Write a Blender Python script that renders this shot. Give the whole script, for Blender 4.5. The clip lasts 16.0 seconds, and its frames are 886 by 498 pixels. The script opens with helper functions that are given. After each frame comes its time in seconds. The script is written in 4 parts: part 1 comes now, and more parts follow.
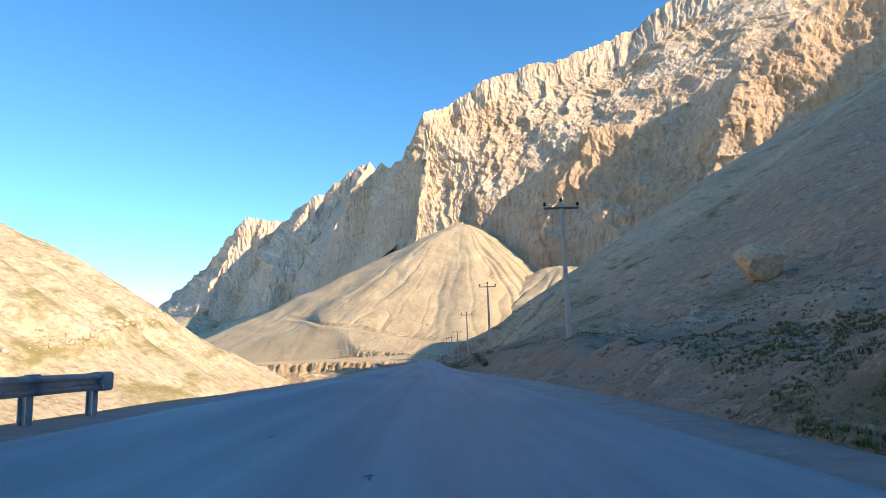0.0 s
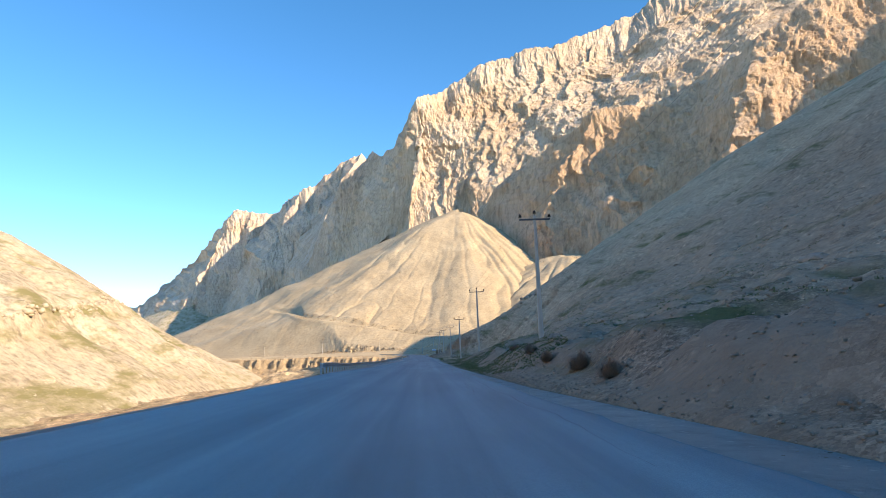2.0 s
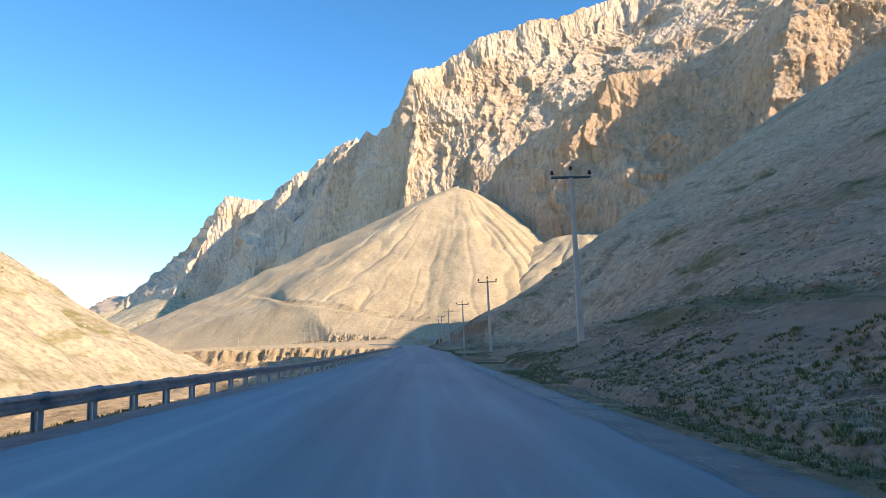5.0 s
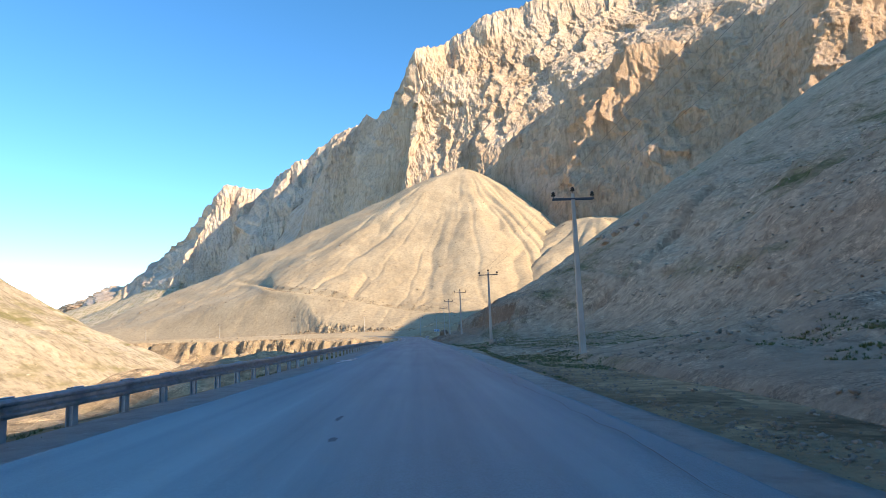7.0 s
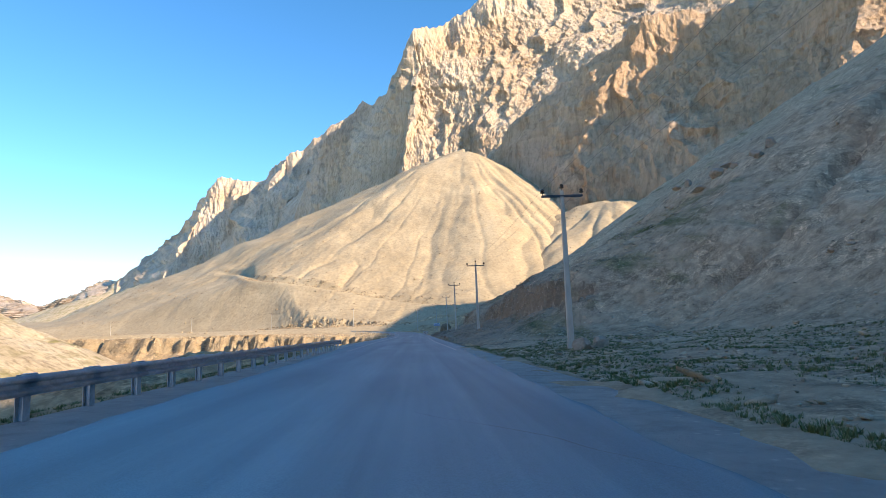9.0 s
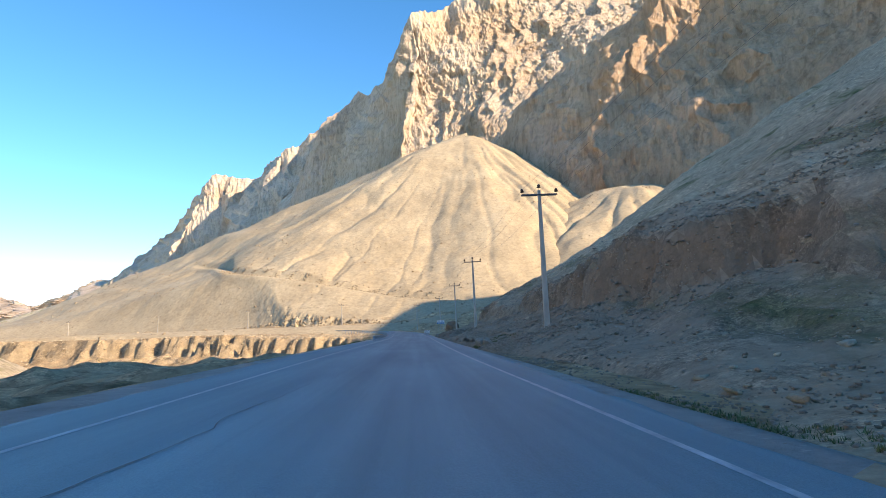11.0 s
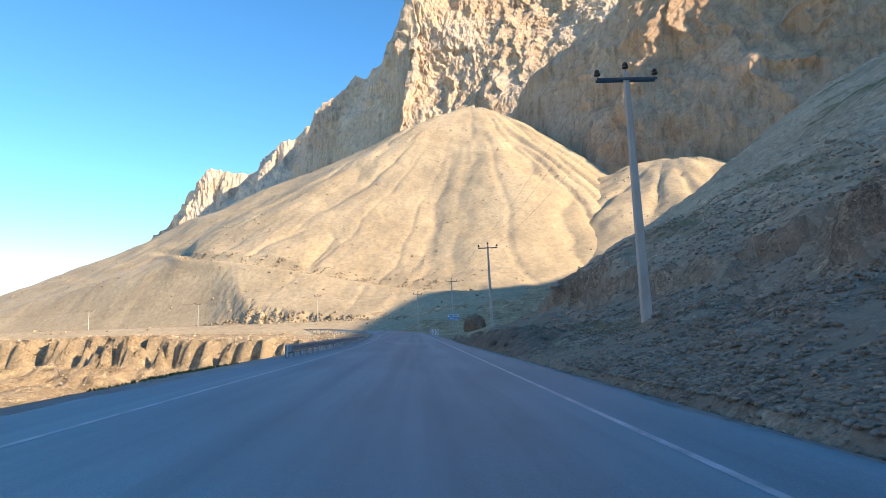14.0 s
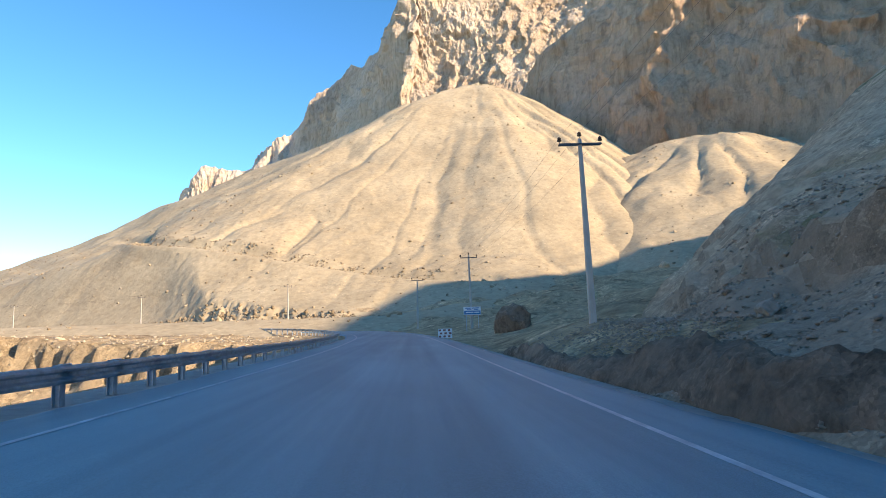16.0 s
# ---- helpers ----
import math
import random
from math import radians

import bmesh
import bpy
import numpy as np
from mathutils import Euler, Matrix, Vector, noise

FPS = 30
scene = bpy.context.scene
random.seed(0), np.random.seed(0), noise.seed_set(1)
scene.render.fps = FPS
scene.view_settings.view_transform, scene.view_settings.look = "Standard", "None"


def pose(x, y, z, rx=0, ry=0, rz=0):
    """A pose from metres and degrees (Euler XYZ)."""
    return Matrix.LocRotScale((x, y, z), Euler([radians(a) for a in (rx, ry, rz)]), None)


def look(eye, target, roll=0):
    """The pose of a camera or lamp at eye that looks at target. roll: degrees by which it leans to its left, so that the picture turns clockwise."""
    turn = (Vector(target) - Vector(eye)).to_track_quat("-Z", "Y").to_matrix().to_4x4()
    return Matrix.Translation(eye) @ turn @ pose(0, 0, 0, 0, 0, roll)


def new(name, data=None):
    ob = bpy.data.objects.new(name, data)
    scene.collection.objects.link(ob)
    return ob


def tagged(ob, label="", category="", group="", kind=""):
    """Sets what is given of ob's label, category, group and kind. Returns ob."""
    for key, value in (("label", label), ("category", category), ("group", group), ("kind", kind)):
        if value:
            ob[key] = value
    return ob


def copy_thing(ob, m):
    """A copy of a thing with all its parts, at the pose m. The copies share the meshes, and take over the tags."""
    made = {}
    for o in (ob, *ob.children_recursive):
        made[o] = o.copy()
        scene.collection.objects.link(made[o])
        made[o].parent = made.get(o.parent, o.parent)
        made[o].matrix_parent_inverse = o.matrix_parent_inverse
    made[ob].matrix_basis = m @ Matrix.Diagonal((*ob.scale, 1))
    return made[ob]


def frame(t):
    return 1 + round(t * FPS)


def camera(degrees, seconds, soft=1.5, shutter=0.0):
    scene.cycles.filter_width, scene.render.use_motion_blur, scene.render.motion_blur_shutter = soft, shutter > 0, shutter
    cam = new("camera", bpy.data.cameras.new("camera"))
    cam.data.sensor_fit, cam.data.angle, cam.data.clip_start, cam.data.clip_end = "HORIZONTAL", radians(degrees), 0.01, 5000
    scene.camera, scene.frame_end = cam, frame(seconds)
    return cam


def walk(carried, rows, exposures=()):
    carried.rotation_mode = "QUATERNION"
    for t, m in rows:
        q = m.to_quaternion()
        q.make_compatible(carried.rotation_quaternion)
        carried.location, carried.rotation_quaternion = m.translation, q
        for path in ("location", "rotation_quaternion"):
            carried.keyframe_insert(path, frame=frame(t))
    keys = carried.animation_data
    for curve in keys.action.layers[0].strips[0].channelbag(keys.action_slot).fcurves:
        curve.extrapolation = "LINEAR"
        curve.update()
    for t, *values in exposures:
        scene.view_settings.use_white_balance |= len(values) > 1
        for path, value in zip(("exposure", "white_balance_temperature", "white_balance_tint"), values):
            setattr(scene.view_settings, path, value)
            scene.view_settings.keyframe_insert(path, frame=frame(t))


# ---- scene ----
# ---------------------------------------------------------------- camera
cam = camera(70.0, 16.0, soft=0.65)
EYE_H = 1.30
# seconds, x, y, heading to the left, tilt up, roll (degrees)
DRIVE = [
    (0.0, 0.56, -150.47, -1.69, 9.82, -2.60),
    (0.5, 0.48, -139.84, -1.79, 9.76, -2.62),
    (1.0, 0.40, -129.19, -1.94, 9.63, -2.61),
    (1.5, 0.34, -118.52, -2.13, 9.50, -2.59),
    (2.0, 0.28, -107.84, -2.34, 9.38, -2.54),
    (2.5, 0.22, -97.17, -2.54, 9.27, -2.51),
    (3.0, 0.16, -86.62, -2.69, 9.17, -2.50),
    (3.5, 0.10, -76.10, -2.74, 9.02, -2.51),
    (4.0, 0.05, -65.58, -2.71, 8.86, -2.51),
    (6.5, -0.06, -11.09, -2.47, 7.96, -2.27),
    (7.0, 0.00, -0.00, -2.46, 7.80, -2.21),
    (7.5, 0.08, 11.09, -2.46, 7.66, -2.16),
    (8.0, 0.19, 22.13, -2.49, 7.52, -2.13),
    (8.5, 0.32, 33.08, -2.56, 7.49, -2.11),
    (9.0, 0.46, 43.98, -2.62, 7.37, -2.13),
    (11.5, 0.18, 98.76, -2.79, 7.31, -2.29),
    (12.0, 0.17, 109.56, -2.80, 7.30, -2.28),
    (12.5, 0.16, 120.34, -2.80, 7.30, -2.24),
    (13.0, 0.14, 131.11, -2.78, 7.27, -2.18),
    (13.5, 0.12, 141.87, -2.79, 7.26, -2.11),
    (14.0, 0.10, 152.65, -2.79, 7.29, -2.08),
    (14.5, 0.08, 163.47, -2.78, 7.28, -2.06),
    (15.0, 0.05, 174.33, -2.80, 7.33, -2.02),
    (15.5, 0.03, 185.24, -2.89, 7.33, -1.97),
    (16.0, -0.01, 196.21, -2.98, 7.35, -1.92),
]


def aim(x, y, yaw, pitch, roll):
    a, b = radians(yaw), radians(pitch)
    way = Vector((-math.sin(a) * math.cos(b), math.cos(a) * math.cos(b), math.sin(b)))
    eye = Vector((x, y, EYE_H))
    return look(eye, eye + way * 10, roll)


walk(cam, [(t, aim(*row)) for t, *row in DRIVE], exposures=[(0, 1.50, 7000, 13), (16, 1.55, 7000, 13)])

# ---------------------------------------------------------------- world and sun
SUN_EL, SUN_AZ = radians(23.0), math.atan2(0.81, -0.59)   # azimuth from +y towards +x
world = bpy.data.worlds.new("sky")
scene.world = world
world.use_nodes = True
wn = world.node_tree
sky = wn.nodes.new("ShaderNodeTexSky")
sky.sky_type = "NISHITA"
sky.sun_disc = False
sky.sun_elevation, sky.sun_rotation = SUN_EL, SUN_AZ
sky.altitude, sky.air_density, sky.dust_density, sky.ozone_density = 2800, 1.0, 0.0, 1.5
deep = wn.nodes.new("ShaderNodeHueSaturation")
deep.inputs["Saturation"].default_value = 1.3
deep.inputs["Hue"].default_value = 0.496
wn.links.new(sky.outputs[0], deep.inputs["Color"])
wn.links.new(deep.outputs[0], wn.nodes["Background"].inputs[0])
wn.nodes["Background"].inputs[1].default_value = 0.12
lamp = bpy.data.lights.new("sun", "SUN")
lamp.energy, lamp.angle, lamp.color = 3.3, radians(0.53), (1.0, 0.82, 0.60)
to_sun = Vector((math.sin(SUN_AZ) * math.cos(SUN_EL), math.cos(SUN_AZ) * math.cos(SUN_EL), math.sin(SUN_EL)))
sun = new("sun", lamp)
sun.matrix_world = look(to_sun * 900, (0, 0, 0))


# ---------------------------------------------------------------- noise in numpy
def hashed(ix, iy, iz, seed):
    h = (ix * 374761393 + iy * 668265263 + iz * 2147483647 + seed * 1274126177) & 0xFFFFFFFF
    h = ((h ^ (h >> 13)) * 1274126177) & 0xFFFFFFFF
    h = ((h ^ (h >> 16)) * 2246822519) & 0xFFFFFFFF
    return ((h ^ (h >> 15)) & 0xFFFF) / 32767.5 - 1.0


def vnoise(x, y, z=0.0, seed=0):
    """Smooth value noise between -1 and 1."""
    x, y, z = np.broadcast_arrays(np.asarray(x, float), np.asarray(y, float), np.asarray(z, float))
    fx, fy, fz = np.floor(x), np.floor(y), np.floor(z)
    ix, iy, iz = fx.astype(np.int64), fy.astype(np.int64), fz.astype(np.int64)
    tx, ty, tz = x - fx, y - fy, z - fz
    tx, ty, tz = (t * t * t * (t * (t * 6 - 15) + 10) for t in (tx, ty, tz))
    out = 0.0
    for dx in (0, 1):
        for dy in (0, 1):
            for dz in (0, 1):
                w = (tx if dx else 1 - tx) * (ty if dy else 1 - ty) * (tz if dz else 1 - tz)
                out = out + w * hashed(ix + dx, iy + dy, iz + dz, seed)
    return out


def fbm(x, y, z=0.0, octaves=4, seed=0, gain=0.5):
    total, amp, k = 0.0, 1.0, 1.0
    for o in range(octaves):
        total = total + amp * vnoise(x * k, y * k, z * k, seed + 17 * o)
        amp, k = amp * gain, k * 2.03
    return total


def ridged(x, y, z=0.0, octaves=4, seed=0, gain=0.5):
    """Between 0 and about 2; sharp crests."""
    total, amp, k = 0.0, 1.0, 1.0
    for o in range(octaves):
        total = total + amp * (1 - np.abs(vnoise(x * k, y * k, z * k, seed + 31 * o))) ** 2
        amp, k = amp * gain, k * 2.1
    return total


def smooth(a, b, v):
    t = np.clip((v - a) / (b - a), 0, 1)
    return t * t * (3 - 2 * t)


def smin(a, b, k):
    h = np.clip(0.5 + 0.5 * (b - a) / k, 0, 1)
    return b * (1 - h) + a * h - k * h * (1 - h)


def smax(a, b, k):
    return -smin(-a, -b, k)


def near_line(x, y, pts):
    """Signed distance (left of the way is +) to a polyline of (x, y, ...), and the other columns there."""
    pts = np.array(pts, float)
    best = np.full(np.shape(x), 1e9)
    side = np.ones(np.shape(x))
    extra = [np.zeros(np.shape(x)) for _ in range(pts.shape[1] - 2)]
    for a, b in zip(pts[:-1], pts[1:]):
        d = b[:2] - a[:2]
        n = d @ d
        t = np.clip(((x - a[0]) * d[0] + (y - a[1]) * d[1]) / n, 0, 1)
        ex, ey = x - a[0] - t * d[0], y - a[1] - t * d[1]
        dist = np.hypot(ex, ey)
        hit = dist < best
        best = np.where(hit, dist, best)
        side = np.where(hit, np.sign(d[0] * ey - d[1] * ex), side)
        for i in range(len(extra)):
            extra[i] = np.where(hit, a[2 + i] + t * (b[2 + i] - a[2 + i]), extra[i])
    return (best * side, *extra)


# ---------------------------------------------------------------- mesh helpers
def sheet_mesh(name, X, Y, Z, material, label, category, keep=None):
    """A grid of points as one mesh of the setting."""
    nu, nv = X.shape
    co = np.stack([X, Y, Z], -1).reshape(-1, 3)
    i = (np.arange(nu - 1)[:, None] * nv + np.arange(nv - 1)[None]).ravel()
    quads = np.stack([i, i + nv, i + nv + 1, i + 1], -1)
    if keep is not None:
        k = keep.ravel()
        quads = quads[k[quads].any(1)]
    me = bpy.data.meshes.new(name)
    me.vertices.add(len(co))
    me.vertices.foreach_set("co", co.ravel())
    me.loops.add(len(quads) * 4)
    me.loops.foreach_set("vertex_index", quads.ravel().astype(np.int32))
    me.polygons.add(len(quads))
    me.polygons.foreach_set("loop_start", np.arange(0, len(quads) * 4, 4, dtype=np.int32))
    me.polygons.foreach_set("use_smooth", np.ones(len(quads), bool))
    me.update()
    me.validate()
    me.materials.append(material)
    return tagged(new(name, me), label, category, kind="structure")


def part(name, bm, material, parent, label=""):
    me = bpy.data.meshes.new(name)
    bm.to_mesh(me)
    bm.free()
    me.materials.append(material)
    ob = new(name, me)
    ob.parent = parent
    if label:
        tagged(ob, label)
    return ob


# ---------------------------------------------------------------- materials
def material(name):
    m = bpy.data.materials.new(name)
    m.use_nodes = True
    return m, m.node_tree, m.node_tree.nodes["Principled BSDF"]


def node(t, kind, **values):
    n = t.nodes.new(kind)
    for key, v in values.items():
        n.inputs[key].default_value = v
    return n


def noise_tex(t, coords, scale, detail=6, rough=0.55, distortion=0.0):
    n = node(t, "ShaderNodeTexNoise", Scale=scale, Detail=detail, Roughness=rough, Distortion=distortion)
    t.links.new(coords, n.inputs["Vector"])
    return n.outputs["Fac"]


def ramp(t, fac, stops):
    r = t.nodes.new("ShaderNodeValToRGB")
    while len(r.color_ramp.elements) < len(stops):
        r.color_ramp.elements.new(0.5)
    for e, (p, c) in zip(r.color_ramp.elements, stops):
        e.position = p
        e.color = (*c, 1) if len(c) == 3 else c
    t.links.new(fac, r.inputs[0])
    return r.outputs[0]


def mix(t, fac, a, b, mode="MIX"):
    m = t.nodes.new("ShaderNodeMix")
    m.data_type, m.blend_type = "RGBA", mode
    for sock, v in ((m.inputs[0], fac), (m.inputs[6], a), (m.inputs[7], b)):
        if isinstance(v, bpy.types.NodeSocket):
            t.links.new(v, sock)
        elif isinstance(v, (int, float)):
            sock.default_value = v
        else:
            sock.default_value = (*v, 1)
    return m.outputs[2]


def bump(t, height, strength, distance, normal=None):
    b = node(t, "ShaderNodeBump", Strength=strength, Distance=distance)
    t.links.new(height, b.inputs["Height"])
    if normal is not None:
        t.links.new(normal, b.inputs["Normal"])
    return b.outputs[0]


def stretched(t, sx, sy, sz):
    c = t.nodes.new("ShaderNodeTexCoord").outputs["Object"]
    m = t.nodes.new("ShaderNodeMapping")
    m.inputs["Scale"].default_value = (sx, sy, sz)
    t.links.new(c, m.inputs[0])
    return m.outputs[0]


def earth(name, dark, mid, light, grain=0.35, pebble=0.0, green=None, green_amount=0.5, cut=None, rubble=0.0, contrast=1.0, deposit=None, relief=1.0):
    m, t, b = material(name)
    c = stretched(t, 1, 1, 1)
    big = noise_tex(t, c, 0.035, 5, 0.6)
    fine = noise_tex(t, c, grain, 9, 0.68)
    col = ramp(t, big, [(0.32, dark), (0.5, mid), (0.68, light)])
    tone = ramp(t, fine, [(0.34, (1 - 0.42 * contrast, 1 - 0.44 * contrast, 1 - 0.46 * contrast)), (0.5, (1, 1, 1)), (0.66, (1 + 0.25 * contrast, 1 + 0.23 * contrast, 1 + 0.2 * contrast))])
    col = mix(t, 1.0, col, tone, "MULTIPLY")
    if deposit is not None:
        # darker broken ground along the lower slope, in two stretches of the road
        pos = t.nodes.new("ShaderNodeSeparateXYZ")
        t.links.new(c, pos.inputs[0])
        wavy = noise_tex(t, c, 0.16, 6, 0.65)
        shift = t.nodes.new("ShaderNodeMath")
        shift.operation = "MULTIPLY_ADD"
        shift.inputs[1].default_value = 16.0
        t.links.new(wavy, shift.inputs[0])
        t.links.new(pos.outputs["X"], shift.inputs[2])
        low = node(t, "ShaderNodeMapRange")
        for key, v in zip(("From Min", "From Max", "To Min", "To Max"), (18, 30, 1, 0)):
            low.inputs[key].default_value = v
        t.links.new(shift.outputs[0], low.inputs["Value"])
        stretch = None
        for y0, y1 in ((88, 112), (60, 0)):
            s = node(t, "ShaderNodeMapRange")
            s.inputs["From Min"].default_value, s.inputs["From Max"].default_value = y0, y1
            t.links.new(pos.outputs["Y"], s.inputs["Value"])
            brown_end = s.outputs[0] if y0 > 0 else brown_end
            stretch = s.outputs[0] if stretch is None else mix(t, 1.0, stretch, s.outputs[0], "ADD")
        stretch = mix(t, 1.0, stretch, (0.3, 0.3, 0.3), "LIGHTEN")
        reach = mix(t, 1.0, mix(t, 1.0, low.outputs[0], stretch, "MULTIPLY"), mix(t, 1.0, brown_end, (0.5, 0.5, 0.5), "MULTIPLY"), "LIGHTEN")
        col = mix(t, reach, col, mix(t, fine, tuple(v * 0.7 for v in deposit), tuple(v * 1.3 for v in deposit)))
    if green is not None:
        spot = noise_tex(t, stretched(t, 1.0, 0.28, 1.0), 0.11, 8, 0.66)
        mask = ramp(t, spot, [(0.62 - 0.14 * green_amount, (0, 0, 0)), (0.74 - 0.12 * green_amount, (1, 1, 1))])
        col = mix(t, mask, col, green)
    if cut is not None:
        # raw earth where the ground has broken away steeply
        up = t.nodes.new("ShaderNodeSeparateXYZ")
        t.links.new(t.nodes.new("ShaderNodeNewGeometry").outputs["True Normal"], up.inputs[0])
        steep = ramp(t, up.outputs["Z"], [(0.45, (1, 1, 1)), (0.72, (0, 0, 0))])
        col = mix(t, steep, col, mix(t, noise_tex(t, c, 1.4, 8, 0.7), tuple(v * 0.55 for v in cut), tuple(v * 1.4 for v in cut)))
    if pebble > 0:
        v = node(t, "ShaderNodeTexVoronoi", Scale=pebble)
        v.feature = "F1"
        t.links.new(c, v.inputs["Vector"])
        dots = ramp(t, v.outputs["Distance"], [(0.12, (1.35, 1.32, 1.28)), (0.3, (1, 1, 1))])
        pick = noise_tex(t, c, pebble * 0.3, 3)
        dots = mix(t, ramp(t, pick, [(0.5, (0, 0, 0)), (0.6, (1, 1, 1))]), (1, 1, 1), dots)
        col = mix(t, 1.0, col, dots, "MULTIPLY")
    n0 = None
    if rubble > 0:
        # a litter of broken stones too small to build one by one
        patchy = ramp(t, noise_tex(t, c, 0.25, 5, 0.6), [(0.42, (0.1, 0.1, 0.1)), (0.64, (1, 1, 1))])
        for k in (0.2, 1.0, 2.7):
            v = node(t, "ShaderNodeTexVoronoi", Scale=rubble * k)
            t.links.new(c, v.inputs["Vector"])
            grey = t.nodes.new("ShaderNodeRGBToBW")
            t.links.new(v.outputs["Color"], grey.inputs[0])
            col = mix(t, patchy, col, mix(t, 1.0, col, ramp(t, grey.outputs[0], [(0.2, (0.74, 0.73, 0.72)), (0.55, (1, 1, 1)), (0.85, (1.3, 1.28, 1.26))]), "MULTIPLY"))
            n0 = bump(t, v.outputs["Distance"], 0.5, -0.25 / (rubble * k), n0)
    t.links.new(col, b.inputs["Base Color"])
    b.inputs["Roughness"].default_value = 0.95
    b.inputs["Specular IOR Level"].default_value = 0.15
    n1 = bump(t, noise_tex(t, c, grain * 0.8, 10, 0.72), 0.9 * relief, 0.45 * relief / grain, n0)
    n2 = bump(t, noise_tex(t, c, grain * 9, 6, 0.65), 0.7 * relief, 0.06 * relief / grain, n1)
    t.links.new(n2, b.inputs["Normal"])
    return m


def cliff_rock(name, tint=(1, 1, 1)):
    m, t, b = material(name)
    c = stretched(t, 1, 1, 1)
    upright = stretched(t, 1.0, 1.0, 0.11)
    beds = stretched(t, 0.25, 0.25, 1.6)
    big = noise_tex(t, c, 0.012, 6, 0.6)
    streak = noise_tex(t, upright, 0.22, 10, 0.7)
    layer = noise_tex(t, beds, 0.045, 7, 0.62, 0.8)
    k = tint
    col = ramp(t, big, [(0.33, (0.53 * k[0], 0.38 * k[1], 0.245 * k[2])), (0.5, (0.60 * k[0], 0.46 * k[1], 0.315 * k[2])), (0.66, (0.65 * k[0], 0.52 * k[1], 0.38 * k[2]))])
    col = mix(t, 1.0, col, ramp(t, streak, [(0.3, (0.62, 0.58, 0.55)), (0.5, (1, 1, 1)), (0.7, (1.2, 1.2, 1.21))]), "MULTIPLY")
    col = mix(t, 1.0, col, ramp(t, layer, [(0.36, (0.9, 0.88, 0.87)), (0.5, (1, 1, 1)), (0.7, (1.05, 1.04, 1.03))]), "MULTIPLY")
    t.links.new(col, b.inputs["Base Color"])
    b.inputs["Roughness"].default_value = 0.92
    b.inputs["Specular IOR Level"].default_value = 0.2
    n1 = bump(t, streak, 1.0, 3.5)
    n2 = bump(t, noise_tex(t, c, 0.45, 11, 0.75), 1.0, 1.8, n1)
    n3 = bump(t, layer, 0.35, 2.0, n2)
    t.links.new(n3, b.inputs["Normal"])
    return m


SCREE = earth("scree", (0.37, 0.30, 0.20), (0.43, 0.35, 0.235), (0.49, 0.405, 0.275), grain=0.6, pebble=1.0, contrast=0.45, relief=0.6)
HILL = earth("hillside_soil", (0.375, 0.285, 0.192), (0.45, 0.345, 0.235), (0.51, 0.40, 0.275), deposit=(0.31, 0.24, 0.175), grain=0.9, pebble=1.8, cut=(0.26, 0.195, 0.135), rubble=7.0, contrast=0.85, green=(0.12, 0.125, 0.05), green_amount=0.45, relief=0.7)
LEFT_SOIL = earth("pale_soil", (0.44, 0.36, 0.25), (0.53, 0.44, 0.31), (0.60, 0.52, 0.38), grain=0.45, pebble=0.7, green=(0.27, 0.24, 0.11), green_amount=0.9)
VALLEY = earth("valley_soil", (0.38, 0.28, 0.175), (0.47, 0.35, 0.215), (0.54, 0.42, 0.27), grain=0.4, pebble=0.9, rubble=1.6, green=(0.16, 0.14, 0.06), green_amount=0.2, cut=(0.40, 0.31, 0.20))
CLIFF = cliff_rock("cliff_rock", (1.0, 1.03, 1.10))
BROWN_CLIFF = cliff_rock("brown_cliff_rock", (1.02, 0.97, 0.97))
# the cliff rock again, with a bluish distance haze put into its colour
HAZY_ROCK = cliff_rock("hazy_rock", (0.98, 1.02, 1.14))
TALUS = earth("cliff_talus", (0.44, 0.35, 0.24), (0.51, 0.41, 0.285), (0.57, 0.47, 0.335), grain=0.3, contrast=0.6)


# ---------------------------------------------------------------- plan of the valley
def curve_through(pts, step):
    """A smooth line through control points, at about even steps."""
    p = np.array(pts, float)
    p = np.vstack([2 * p[0] - p[1], p, 2 * p[-1] - p[-2]])
    out = []
    for a, b, c, d in zip(p[:-3], p[1:-2], p[2:-1], p[3:]):
        n = max(2, int(np.linalg.norm((c - b)[:2]) / step))
        t = np.linspace(0, 1, n, endpoint=False)[:, None]
        out.append(0.5 * (2 * b + (c - a) * t + (2 * a - 5 * b + 4 * c - d) * t ** 2 + (3 * b - a - 3 * c + d) * t ** 3))
    out.append(p[-2:-1])
    return np.vstack(out)


# centre line of the asphalt: x, y, z, half width
ROAD = [(-0.2, -330, 0, 4.7), (-0.2, -150, 0, 4.7), (-0.8, -100, 0, 4.5), (-1.6, -60, 0, 4.5), (-1.7, -45, 0, 4.4), (-1.15, 6, 0, 4.0), (-0.65, 35, 0, 3.75),
        (-0.6, 60, 0, 3.8), (-0.9, 95, 0, 4.6), (-1.2, 127, 0, 5.2), (-1.0, 185, 0, 5.1), (-0.9, 215, 0, 5.0), (-1.4, 245, 0.3, 5.0), (-2.6, 270, 0.7, 5.0), (-6, 292, 1.2, 5.0),
        (-14, 311, 1.8, 4.9), (-28, 326, 2.4, 4.9), (-52, 338, 2.9, 4.9), (-88, 348, 3.2, 4.9), (-135, 357, 3.4, 4.9), (-210, 368, 3.6, 4.9), (-420, 382, 4.0, 4.9)]


